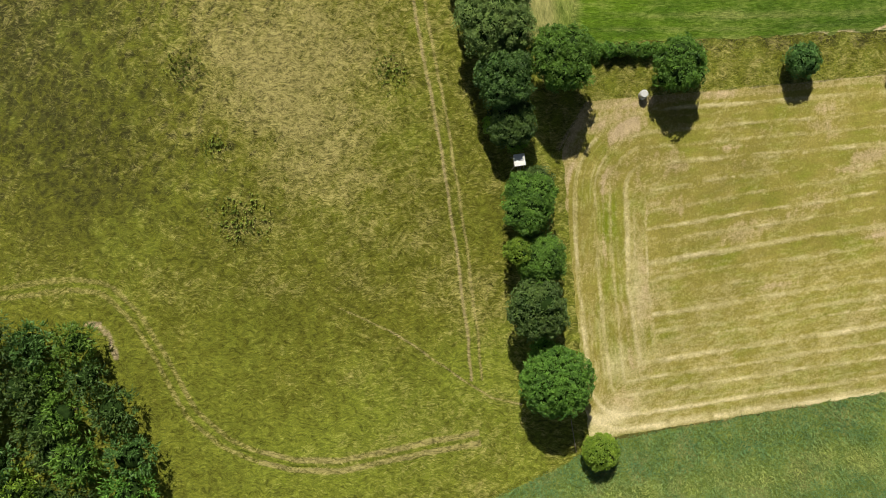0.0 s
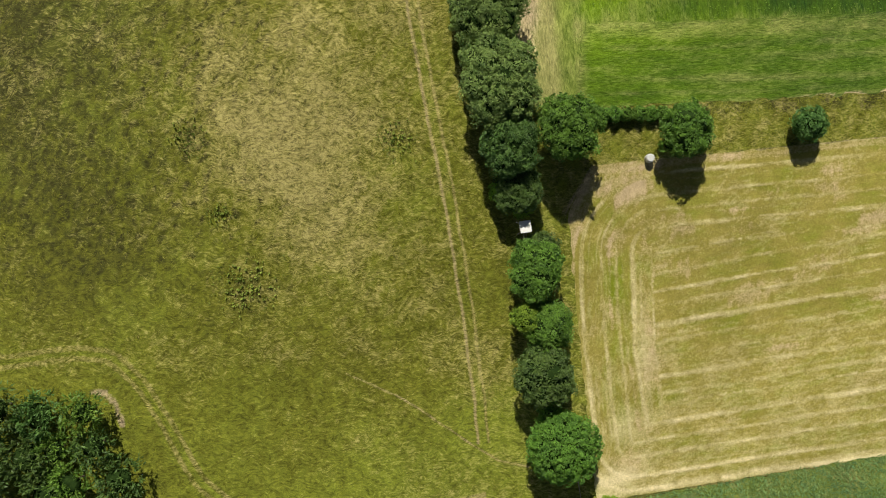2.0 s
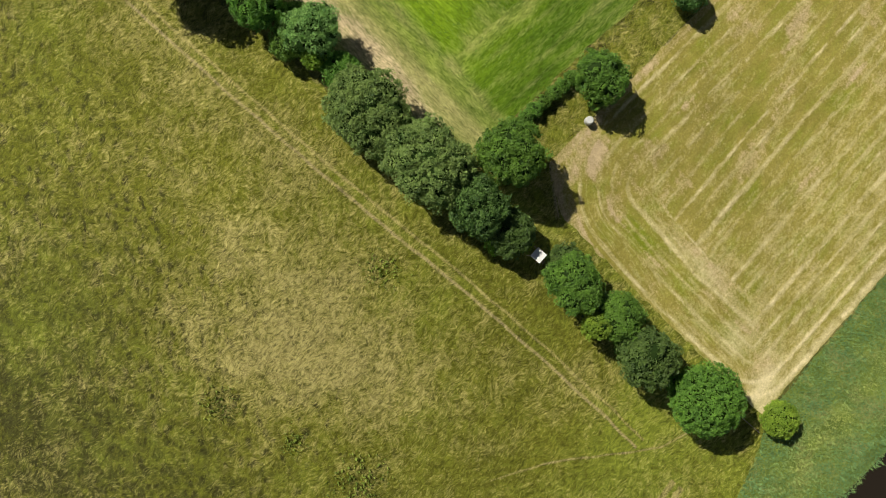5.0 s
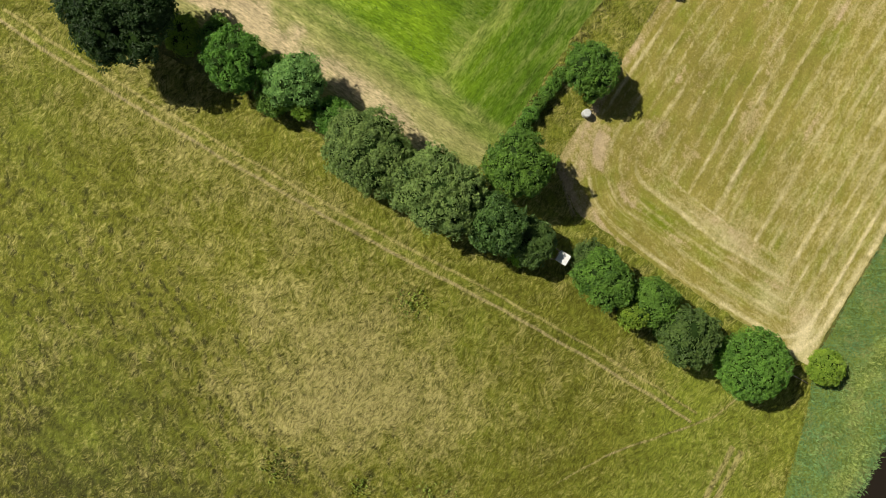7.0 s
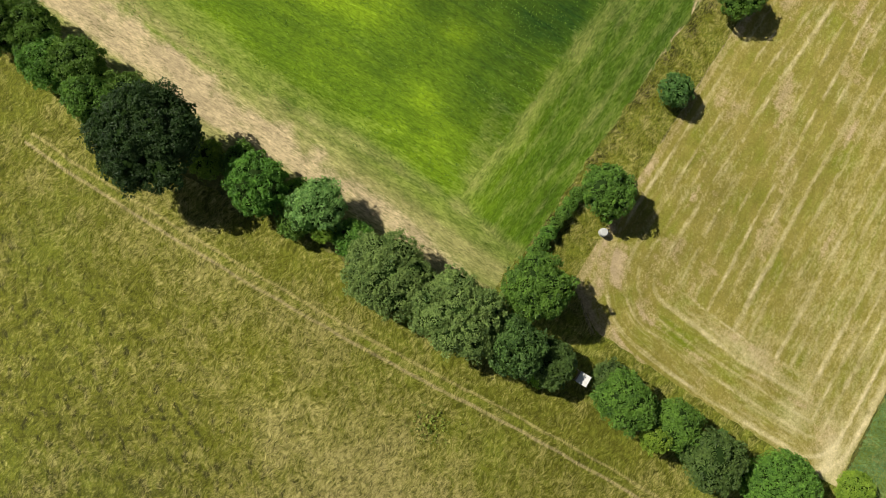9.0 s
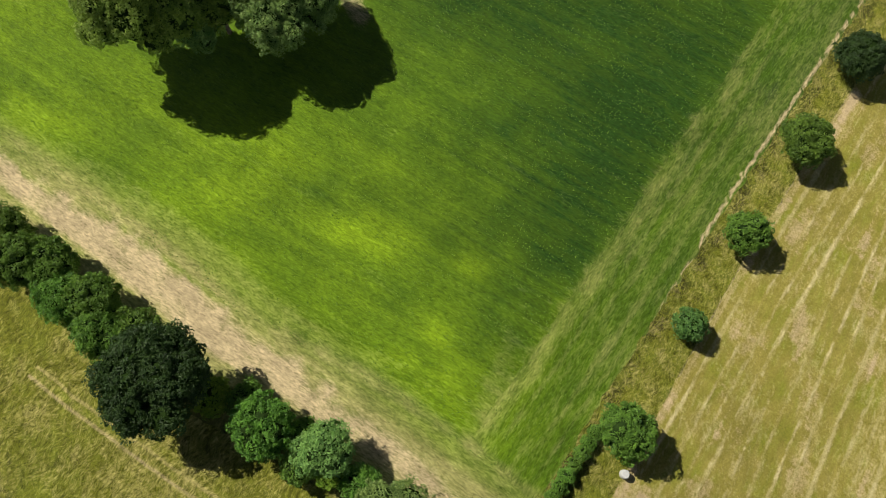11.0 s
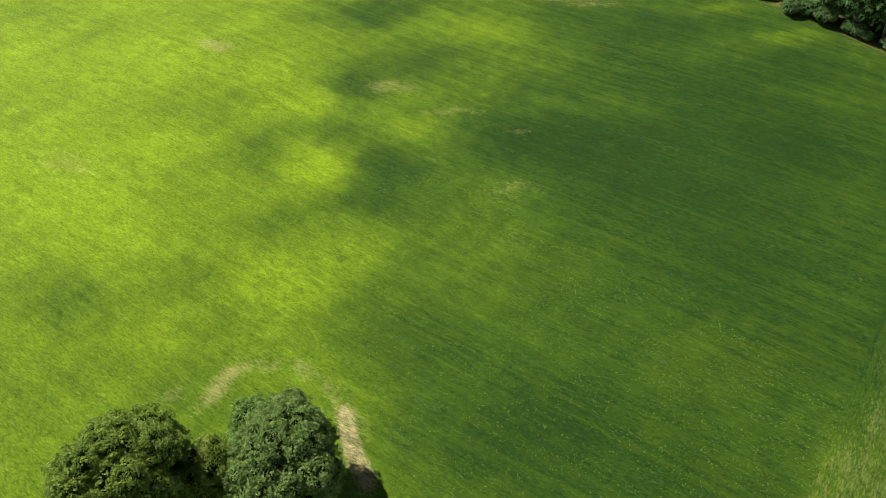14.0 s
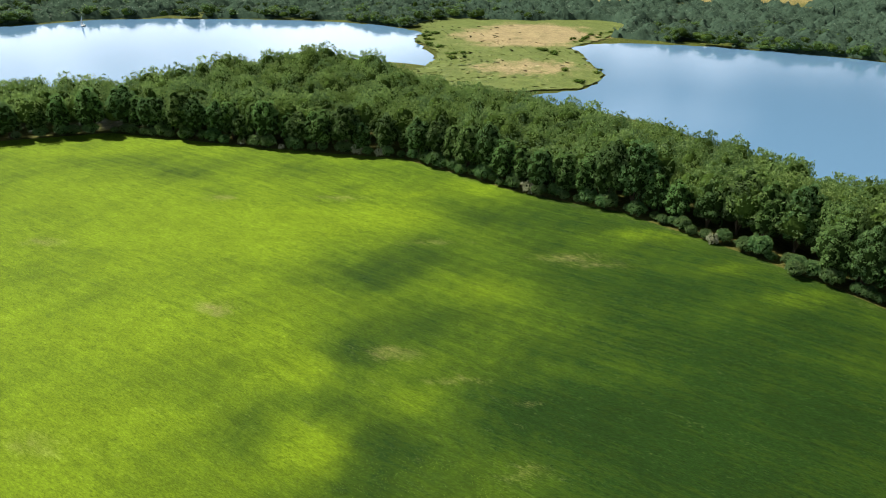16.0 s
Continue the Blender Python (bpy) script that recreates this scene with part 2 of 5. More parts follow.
M_GROUND = field_material("rough_grass", (0.10, 0.115, 0.022), (0.15, 0.145, 0.035), (0.34, 0.29, 0.11), (0.06, 0.12, 0.012), (0.36, 0.28, 0.17), (0.05, 0.06, 0.015), 0.5, 0.35, contrast=1.0)
M_MEADOW = field_material("meadow_grass", (0.141, 0.155, 0.014), (0.180, 0.185, 0.021), (0.345, 0.305, 0.105), (0.205, 0.242, 0.026), (0.40, 0.32, 0.18), (0.066, 0.068, 0.013), 0.42, 0.2, contrast=0.6, curl=1.4, speck=0.2, wisp=1.0)
M_MOWN = field_material("mown_grass", (0.225, 0.200, 0.035), (0.290, 0.245, 0.064), (0.60, 0.52, 0.29), (0.165, 0.195, 0.014), (0.45, 0.35, 0.20), (0.15, 0.135, 0.03), 0.30, 0.10, contrast=0.6, speck=0.1)
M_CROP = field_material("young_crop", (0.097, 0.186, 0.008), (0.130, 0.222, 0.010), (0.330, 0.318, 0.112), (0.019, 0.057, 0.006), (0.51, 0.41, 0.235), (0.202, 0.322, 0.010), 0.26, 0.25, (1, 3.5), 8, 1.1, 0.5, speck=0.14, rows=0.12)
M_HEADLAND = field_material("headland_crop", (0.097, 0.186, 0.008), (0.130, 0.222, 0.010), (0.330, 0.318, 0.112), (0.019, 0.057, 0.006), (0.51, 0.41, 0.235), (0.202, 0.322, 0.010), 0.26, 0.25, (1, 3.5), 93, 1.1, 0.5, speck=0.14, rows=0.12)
M_MARSH = field_material("marsh_grass", (0.17, 0.23, 0.065), (0.22, 0.26, 0.075), (0.42, 0.34, 0.18), (0.11, 0.17, 0.04), (0.4, 0.3, 0.16), (0.08, 0.1, 0.02), 1.5, 0.2)
M_REED_BED = field_material("reed_bed", (0.15, 0.21, 0.035), (0.20, 0.265, 0.05), (0.25, 0.24, 0.10), (0.07, 0.13, 0.025), (0.2, 0.2, 0.1), (0.04, 0.06, 0.02), 0.5, 0.4)
M_BARK = plain_material("bark", (0.06, 0.045, 0.03), (0.14, 0.11, 0.075), 0.25, 0.9, 0.03, (1, 1))
# near-black hull colour: paints the shade in the gaps of a crown
M_CROWN_SHADE = plain_material("crown_shade", (0.010, 0.022, 0.006), (0.026, 0.048, 0.011), 0.6, 1.0, 0.1, spec=0.0)
M_LEAF = {
    "mid": leaf_material("leaf_mid_green", (0.036, 0.095, 0.013), (0.205, 0.370, 0.048), 0.34),
    "dark": leaf_material("leaf_dark_green", (0.016, 0.040, 0.010), (0.062, 0.115, 0.026)),
    "grey": leaf_material("leaf_grey_green", (0.072, 0.155, 0.036), (0.330, 0.490, 0.130), 0.34),
    "bright": leaf_material("leaf_bright_green", (0.095, 0.200, 0.016), (0.310, 0.460, 0.048), 0.34),
    # the wood's three greens: bluer and lighter, with haze mixed into them
    "wood": leaf_material("leaf_wood_hazed", (0.090, 0.195, 0.065), (0.350, 0.530, 0.175), 0.5),
    "glade": leaf_material("leaf_light_green", (0.115, 0.235, 0.068), (0.390, 0.570, 0.180), 0.5),
    "beech": leaf_material("leaf_deep_green", (0.062, 0.145, 0.055), (0.270, 0.425, 0.150), 0.48),
    # far leaves: distance haze put into the colour as a bluer, paler green
    "far": leaf_material("leaf_far_hazed", (0.060, 0.112, 0.088), (0.19, 0.290, 0.195), 0.45),
    "fir": leaf_material("leaf_dark_shoot", (0.028, 0.066, 0.014), (0.130, 0.225, 0.045), 0.25),
    "blossom": leaf_material("elder_blossom", (0.25, 0.30, 0.14), (0.66, 0.66, 0.50), 0.3),
    "sage": leaf_material("leaf_sage_green", (0.070, 0.145, 0.032), (0.340, 0.470, 0.135), 0.34),
    "deep": leaf_material("leaf_dusky_green", (0.034, 0.085, 0.018), (0.150, 0.255, 0.055), 0.3),
    "olive": leaf_material("leaf_olive_green", (0.085, 0.150, 0.018), (0.370, 0.480, 0.085), 0.34),
}
# dark hull colour that paints the shade inside the wood's crowns
M_SHADE = plain_material("wood_crown_shade", (0.035, 0.065, 0.014), (0.075, 0.125, 0.026), 0.9, 1.0, 0.2, spec=0.0)


# hull of the far woods, blued and paled to paint the haze
M_FAR = plain_material("far_wood_hazed", (0.036, 0.066, 0.046), (0.080, 0.130, 0.088), 3.2, 1.0, 0.6, spec=0.0)


def water_material(name, deep):
    mat, nt, out = material(name)
    bs = node(nt, "ShaderNodeBsdfPrincipled", Roughness=0.06, IOR=1.33)
    bs.inputs["Base Color"].default_value = (*deep, 1)
    wave = noise_of(nt, 1.4, 4, 0.6)
    bp = node(nt, "ShaderNodeBump", Strength=0.35, Distance=0.06)
    nt.links.new(wave, bp.inputs["Height"])
    nt.links.new(bp.outputs[0], bs.inputs["Normal"])
    nt.links.new(bs.outputs[0], out.inputs[0])
    return mat


# mirrored sky blue is painted into the lake's base on top of its own tone
M_LAKE = water_material("lake_water_sky_blue", (0.17, 0.34, 0.56))
M_POND = water_material("pond_water", (0.018, 0.014, 0.010))

# ---- ground ----
def spot(x, y, cx, cy, rx, ry, turn=0.0):
    c, s = math.cos(radians(turn)), math.sin(radians(turn))
    u, v = (c * (x - cx) + s * (y - cy)) / rx, (c * (y - cy) - s * (x - cx)) / ry
    return np.exp(-(u * u + v * v))


# open land among the far woods: place, length, width, turn
OPEN = ((1075, 400, 100, 110, -42), (925, 550, 80, 100, -40), (1210, 280, 80, 100, -42), (745, 350, 45, 28, -42), (620, 440, 130, 66, -10), (800, 620, 70, 45, -40), (925, 250, 34, 26, -50))
axis_x = np.concatenate([np.linspace(-2400, -150, 26)[:-1], np.arange(-150, 330, 4.0), np.arange(330, 1000, 10.0), np.linspace(1000, 2600, 18)])
axis_y = np.concatenate([np.linspace(-2400, -120, 26)[:-1], np.arange(-120, 460, 4.0), np.arange(460, 1100, 10.0), np.linspace(1100, 2700, 18)])
gx, gy = [a.ravel() for a in np.meshgrid(axis_x, axis_y, indexing="ij")]
away = smooth(30, 110, gx - wood_edge(gy)) * smooth(-200, 100, gy)
ground = tagged(new("ground", quad_mesh("ground", np.stack([gx, gy, height(gx, gy)], -1), grid_quads(len(axis_x), len(axis_y)), [M_GROUND],
                floats={"dry": (0.05 + 0.3 * wobble(gx, gy, 30, 3)) * (1 - 0.7 * away) + 0.9 * away * smooth(0.3, 0.5, sum(spot(gx, gy, *o) for o in OPEN)), "lush": 0.45 * away, "bare": 0 * gx, "tone": 0.2 * wobble(gx, gy, 40, 4)}, shade=True)),
                "rough green grassland that reaches to the horizon", "ground", kind="structure")

HEDGE = ((18, -34), (15.6, -18), (12.5, -6), (11.3, 6.7), (9.5, 16), (7, 24), (5.6, 42), (4, 56), (0, 72), (-1, 92), (-4, 130), (-14, 230), (-30, 420))


def hedge_x(y):
    return np.interp(y, [p[1] for p in HEDGE], [p[0] for p in HEDGE])


def line_near(x, y, points, width):
    """1 on a line of corners, fading to 0 at that distance from it."""
    best = np.full(np.shape(x), 1e9)
    for (ax, ay), (bx, by) in zip(points[:-1], points[1:]):
        k = np.clip(((x - ax) * (bx - ax) + (y - ay) * (by - ay)) / ((bx - ax) ** 2 + (by - ay) ** 2), 0, 1)
        best = np.minimum(best, np.hypot(x - ax - k * (bx - ax), y - ay - k * (by - ay)))
    return 1 - smooth(0.25 * width, width, best)


TRACK = ((-11.2, 89), (-10.4, 81), (-8, 62.4), (-5.9, 49), (-3.2, 33), (0.3, 14.9), (2.7, -0.7), (3.6, -7.4), (4.3, -12.9), (4.8, -19))
BEND = ((-64, -6.4), (-56, -5.5), (-50.5, -4.8), (-46, -5.5), (-42.3, -9.3), (-38.1, -17.2), (-35.2, -23.3), (-30.7, -27.5), (-26, -29.6), (-21.3, -30.8), (-14.9, -31.2), (-7.7, -29.8), (-2, -28.7), (5.4, -27.4))
FOOTPATH = ((-18, -6.5), (-14.6, -8.3), (-6.7, -12), (3.8, -19.5), (7, -21.5), (11.5, -22.6))


WEEDS = ((-27.6, 3.8, 2.6), (-34.5, 24, 1.6), (-7, 24, 1.6), (-31, 14, 1.2))


def shifted(points, d):
    p = np.asarray(points, float)
    t = np.gradient(p, axis=0)
    t /= np.hypot(*t.T)[:, None]
    return p + d * np.stack([-t[:, 1], t[:, 0]], -1)


def meadow_values(x, y):
    dry = 0.10 + 0.16 * wobble(x, y, 22, 11) + 0.16 * wobble(x, y, 6, 12) + 0.18 * wobble(x, y, 1.5, 13)
    dry = dry + 0.7 * spot(x, y, -22, 20, 8, 15, 35) + 0.30 * spot(x, y, -12, 27, 9, 10) + 0.35 * spot(x, y, -20, 36, 10, 8) - 0.25 * spot(x, y, -52, 8, 15, 22)
    dry = dry - 0.3 * smooth(-4, -14, y) * smooth(8, -30, x) + 0.3 * spot(x, y, -8, 62, 9, 20) + 0.35 * spot(x, y, -13, -30.6, 9, 2.2, 6)
    swath = line_near(x, y, BEND, 2.2)
    dry = dry - 0.12 * swath
    bare = 0.12 * line_near(x, y, FOOTPATH, 0.8) * smooth(-22, -4, x) + 0.9 * line_near(x, y, ((-49, -10.3), (-47.4, -10.4), (-46, -12), (-45.2, -15)), 0.7)
    lush = 0.15 + 0.25 * wobble(x, y, 26, 16) + 0.35 * line_near(x, y, shifted(TRACK, 0), 0.6) + 0.3 * smooth(-2, -22, y) + 0.35 * smooth(-4, -20, y) * smooth(-22, -6, x) + 0.15 * wobble(x, y, 3.5, 17)
    lush = lush - 0.3 * smooth(0.1, 0.5, dry) + 0.45 * swath
    # the three wide western spots paint cloud shade as a darker tone
    tone = 0.06 + 0.16 * wobble(x, y, 5, 18) + (0.26 + 0.2 * smooth(-15, -32, x) * smooth(-6, 14, y)) * wobble(x, y, 1.25, 19) + 0.7 * spot(x, y, -56, 28, 17, 22) + 0.6 * spot(x, y, -48, 46, 16, 15) + 0.3 * spot(x, y, -44, 8, 10, 10) - 0.25 * smooth(-5, -20, y)
    for cx, cy, r in WEEDS:
        tone = tone + 0.45 * spot(x, y, cx, cy, r, r) * (1 + 1.2 * wobble(x, y, 1.6, 20))
    tone = tone * (1 - 0.7 * swath) + 1.2 * smooth(0.5, 0.8, wobble(x, y, 1.7, 41) + 0.35 * wobble(x, y, 0.8, 42)) * smooth(-12, -26, x) * smooth(-2, 16, y)
    return {"dry": dry, "lush": lush, "bare": bare, "tone": tone}


meadow = sheet("meadow", ((-105, -44), (-105, 150)), tuple((a - 2.6, b) for a, b in ((22, -44), *HEDGE[:-2], (-6, 150))), 0.55, 0.05, M_MEADOW, meadow_values,
               "olive green uncut meadow with dry tufts and wheel tracks", "meadow", 0.25)


def wheel_track(name, line, width, dry, bare, gaps, label):
    """A narrow worn line through the grass, now clear, now overgrown."""
    p = along(line, int(np.hypot(*np.diff(np.asarray(line, float), axis=0).T).sum() / 1.5))
    half = width * (0.85 + 0.15 * wobble(p[:, 0], p[:, 1], 6, 71))[:, None]
    t = np.gradient(p, axis=0)
    t = t / np.hypot(*t.T)[:, None]
    side = np.stack([-t[:, 1], t[:, 0]], -1) * half
    p = p + 0.12 * np.stack([wobble(p[:, 0], p[:, 1], 7, 72), wobble(p[:, 0], p[:, 1], 7, 73)], -1)

    def worn(x, y):
        got = meadow_values(x, y)
        k = line_near(x, y, [tuple(q) for q in p], 0.66 * width)
        got["dry"] = got["dry"] * (1 - k) + k * (dry + gaps * wobble(x, y, 9, 74) + 0.2 * wobble(x, y, 1.7, 75))
        got["bare"] = got["bare"] + k * (bare + 0.5 * gaps * wobble(x, y, 4, 76))
        got["lush"], got["tone"] = got["lush"] * (1 - k), got["tone"] * (1 - k)
        return got

    return sheet(name, p - side, p + side, 0.22, 0.075, M_MEADOW, worn, label, "track", 0.06)


for d in (-0.75, 0.75):
    wheel_track("track", shifted(TRACK, d), 0.52 if d < 0 else 0.42, 1.3 if d < 0 else 1.0, 0.5 if d < 0 else 0.2, 0.2, "pale flattened wheel track in the meadow")
    wheel_track("track", shifted(BEND[:9], d), 0.95, 0.5, 0.0, 0.1, "faint curving wheel track in the meadow")
    wheel_track("track", shifted(BEND[8:], d), 1.0, 1.0, 0.2, 0.2, "pale curving wheel track in the meadow")
wheel_track("footpath", FOOTPATH[1:], 0.4, 0.55, 0.35, 0.3, "narrow trodden path through the meadow")


def hay_rows(x, y):
    """How far into the mown field: rows run along its edges and turn at its rounded corners."""
    left = x - np.interp(y, (-30, -5, 14, 24), (21.0, 17.2, 16.0, 17.5))
    low = y - np.interp(x, (10, 64, 130, 200), (-29.2, -20.5, -10, 0))
    high = np.interp(x, (10, 63, 97, 140), (20.0, 24.6, 26.6, 28.5)) - y
    side = np.minimum(low, high)
    r = np.where(low < high, 7.0, 13.0)
    corner = r - np.hypot(np.minimum(left - r, 0), np.minimum(side - r, 0))
    return np.where((left < r) & (side < r), corner, np.minimum(left, side)), left, side, low


def mown_values(x, y):
    ring, left, side, low = hay_rows(x, y)
    turned = ring < 12.4
    v = np.where(turned, ring, low * 0.97 + 1.1)
    u = np.where(turned & (left < side), y, x)
    wav = v + 0.15 * wobble(u * 0.3, v, 9, 21)
    cyc = np.cos(wav * 2 * math.pi / 2.45 + 0.5 * np.sin(wav * 0.9))
    row = np.round(wav / 2.45)
    strength = 0.35 + 0.65 * np.abs(np.sin(row * 12.9898 + 1.7) * 43758.5453 % 1.0)
    stripe = smooth(0.45, 1.0, cyc) * strength
    core = smooth(0.82, 1.0, cyc)
    faint = smooth(0.6, 1.0, np.cos(wav * 4 * math.pi / 2.45 + 2.2))
    broken = smooth(-0.9, 0.5, 0.8 * wobble(u * 0.04, v * 1.1, 1.0, 22) + 0.35 * wobble(u * 0.5, v, 3.3, 23))
    bits = smooth(0.15, 0.9, wobble(u * 0.11, v * 0.8, 1.0, 29) + 0.3 * wobble(u * 0.6, v, 1.3, 36))
    fray = wobble(u * 0.10, v + 0.1 * wobble(u, v, 3, 39), 0.36, 30)
    low_half = smooth(8, -14, y)
    dry = 0.06 + (0.36 + 0.14 * low_half) * stripe * (0.15 + 0.85 * broken) + 0.42 * core * bits * (0.4 + 0.6 * strength) + 0.14 * faint * broken + 0.13 * fray + 0.08 * wobble(x, y, 11, 24) + 0.12 * low_half
    dry = dry + 0.75 * spot(x, y, 24.4, -24.6, 4.2, 1.6, 20) + 0.55 * line_near(x, y, ((22, -27.2), (64, -20.4), (130, -9.7)), 0.9) * (0.5 + 0.5 * bits) + 0.30 * spot(x, y, 28.0, -5, 1.3, 11, 4) + 0.25 * spot(x, y, 25.2, -16.5, 1.6, 2.2)
    pink = smooth(-0.2, 1.1, wobble(u * 0.6, v, 7.5, 25) + 0.35 * wobble(u, v * 0.4, 1.6, 40))
    bare = 0.58 * pink * (0.45 + 0.55 * smooth(-14, 8, y)) + 0.5 * spot(x, y, 24, 17.5, 6, 2.5, 10) + 0.45 * line_near(x, y, ((16.5, 13), (20, 20), (60, 24), (98, 26)), 1.2)
    bare = bare + 0.45 * spot(x, y, 28.4, -6, 1.5, 13, 3) + 0.4 * spot(x, y, 26.5, -21, 3.2, 2.6) + 0.30 * smooth(0.45, 0.9, -cyc) * smooth(0.2, 0.8, wobble(u * 0.08, v, 3.1, 33))
    lush = 0.26 + 0.25 * wobble(x, y, 10, 26) + 0.2 * wobble(u * 0.3, v, 1.7, 34) + 0.5 * spot(x, y, 23.5, 4, 1.6, 9) + 0.5 * spot(x, y, 23.8, -14, 1.5, 4, 25) + 0.7 * (1 - smooth(0.3, 1.8, left)) - 0.35 * pink
    tone = 0.2 * wobble(u * 0.3, v, 2.6, 35) + 0.25 * spot(x, y, 42, 12, 14, 6)
    return {"dry": dry, "lush": lush * (1 - 0.6 * stripe), "bare": bare * (1 - 0.5 * stripe), "tone": tone, "hay": 0.5 * stripe * broken + 0.8 * core * bits}


mown = sheet("mown_field", ((21.4, -28), (64.4, -20.8), (140, -8.5)), ((16.6, 14), (20, 20.6), (63, 24.6), (97, 26.6), (140, 28.5)), 0.29, 0.06, M_MOWN, mown_values,
             "freshly mown hay field with pale rows of cut grass", "field", 0.18, lambda x, y, g: 0.10 * g["hay"] * (0.7 + 0.5 * wobble(x, y, 1.1, 27)))


verge = sheet("grass_verge", tuple((float(hedge_x(y)) - 2.8, y) for y in (-33, -18, -6, 6.7, 16, 24, 29.2)), ((24, -29), (23, -24), (20.2, -5), (18.8, 10), (18.8, 14.5), (21, 21.2), (21, 29)), 0.5, 0.03, M_MEADOW,
              lambda x, y: {"dry": 0.1 + 0.25 * wobble(x, y, 3, 37), "lush": 0.45 + 0.3 * wobble(x, y, 4, 38), "bare": 0 * x, "tone": 0.15 + 0.3 * wobble(x, y, 2, 39)},
              "green grass verge under the hedgerow", "grass verge", 0.2)


def strip_values(x, y):
    return {"dry": 0.22 + 0.36 * wobble(x, y, 4, 31), "lush": 0.30 + 0.35 * wobble(x, y, 7, 32), "bare": 0.7 * line_near(x, y, ((16, 13.8), (20, 20.3), (63, 24.5), (98, 26.5)), 0.5), "tone": 0.12 + 0.4 * wobble(x, y, 3, 36) + 0.9 * line_near(x, y, ((20, 27.9), (62.9, 29.9), (109, 32.2), (200, 36.5)), 1.7)}


strip = sheet("grass_strip", ((15.5, 12), (19.5, 19.4), (63, 23.6), (97, 25.6), (140, 27.4)), ((12.5, 30), (20, 30), (62.9, 32.4), (109, 34.6), (150, 36.6)), 0.6, 0.035, M_MEADOW, strip_values,
              "rough dry grass strip between two fields", "grass strip", 0.2)

# yellower, drier and darker patches of the crop, the dark ones part lush growth, part painted cloud shade: place,
# length, width, turn, strength
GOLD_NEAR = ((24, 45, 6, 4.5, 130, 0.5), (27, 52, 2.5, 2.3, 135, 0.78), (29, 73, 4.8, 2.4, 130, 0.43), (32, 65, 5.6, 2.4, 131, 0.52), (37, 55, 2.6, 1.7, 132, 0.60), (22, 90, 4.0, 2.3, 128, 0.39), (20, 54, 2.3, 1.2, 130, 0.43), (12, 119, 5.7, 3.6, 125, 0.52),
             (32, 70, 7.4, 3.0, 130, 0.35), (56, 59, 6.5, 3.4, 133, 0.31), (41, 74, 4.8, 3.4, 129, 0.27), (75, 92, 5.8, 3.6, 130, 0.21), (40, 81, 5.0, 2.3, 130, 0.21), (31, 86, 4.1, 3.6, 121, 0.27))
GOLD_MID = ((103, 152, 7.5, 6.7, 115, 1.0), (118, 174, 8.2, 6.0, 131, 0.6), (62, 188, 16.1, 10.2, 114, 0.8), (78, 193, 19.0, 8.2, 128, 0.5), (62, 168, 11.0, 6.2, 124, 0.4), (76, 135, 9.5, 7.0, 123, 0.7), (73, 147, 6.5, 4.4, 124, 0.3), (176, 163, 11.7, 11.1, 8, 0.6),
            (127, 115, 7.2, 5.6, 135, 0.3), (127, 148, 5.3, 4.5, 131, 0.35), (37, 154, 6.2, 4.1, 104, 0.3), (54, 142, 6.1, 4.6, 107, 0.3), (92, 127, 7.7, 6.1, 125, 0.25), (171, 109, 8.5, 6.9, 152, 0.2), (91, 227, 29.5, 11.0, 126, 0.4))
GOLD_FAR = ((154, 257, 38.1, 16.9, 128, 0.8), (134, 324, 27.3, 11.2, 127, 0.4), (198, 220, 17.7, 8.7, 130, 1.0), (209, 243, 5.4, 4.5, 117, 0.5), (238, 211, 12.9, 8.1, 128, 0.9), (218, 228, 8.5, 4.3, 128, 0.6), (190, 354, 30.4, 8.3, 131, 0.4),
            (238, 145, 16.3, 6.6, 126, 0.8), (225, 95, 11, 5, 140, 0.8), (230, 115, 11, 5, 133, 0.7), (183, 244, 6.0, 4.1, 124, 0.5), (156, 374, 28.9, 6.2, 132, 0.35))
LUSH_SHADE_NEAR = ((52, 48, 7.6, 6.9, 151, 0.5), (57, 63, 10.2, 6.5, 132, 0.5), (72, 53, 10.4, 5.6, 132, 0.5), (60, 49, 5.5, 5.0, 14, 0.4), (44, 74, 5.8, 3.7, 131, 0.25), (47, 44, 3.3, 2.5, 136, 0.3), (34, 47, 5.6, 3.3, 132, 0.1), (19, 82, 6.3, 2.1, 130, 0.2),
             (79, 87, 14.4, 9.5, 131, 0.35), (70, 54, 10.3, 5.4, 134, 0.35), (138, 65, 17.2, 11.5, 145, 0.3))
LUSH_SHADE_MID = ((150, 100, 32, 22, 130, 0.6), (114, 140, 8.1, 7.8, 114, 1.0), (102, 137, 7.1, 5.3, 128, 0.6), (97, 166, 8.1, 5.5, 56, 0.45), (112, 164, 9.1, 3.9, 133, 0.35), (132, 171, 9.2, 6.4, 46, 0.8), (151, 167, 11.7, 10.5, 34, 0.6), (145, 123, 14.5, 7.8, 131, 0.7), (153, 99, 19.1, 10.2, 134, 0.6),
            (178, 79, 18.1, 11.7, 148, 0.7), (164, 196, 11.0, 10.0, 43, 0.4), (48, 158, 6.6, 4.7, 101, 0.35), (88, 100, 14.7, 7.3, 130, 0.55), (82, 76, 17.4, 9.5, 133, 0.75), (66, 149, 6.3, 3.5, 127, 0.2))
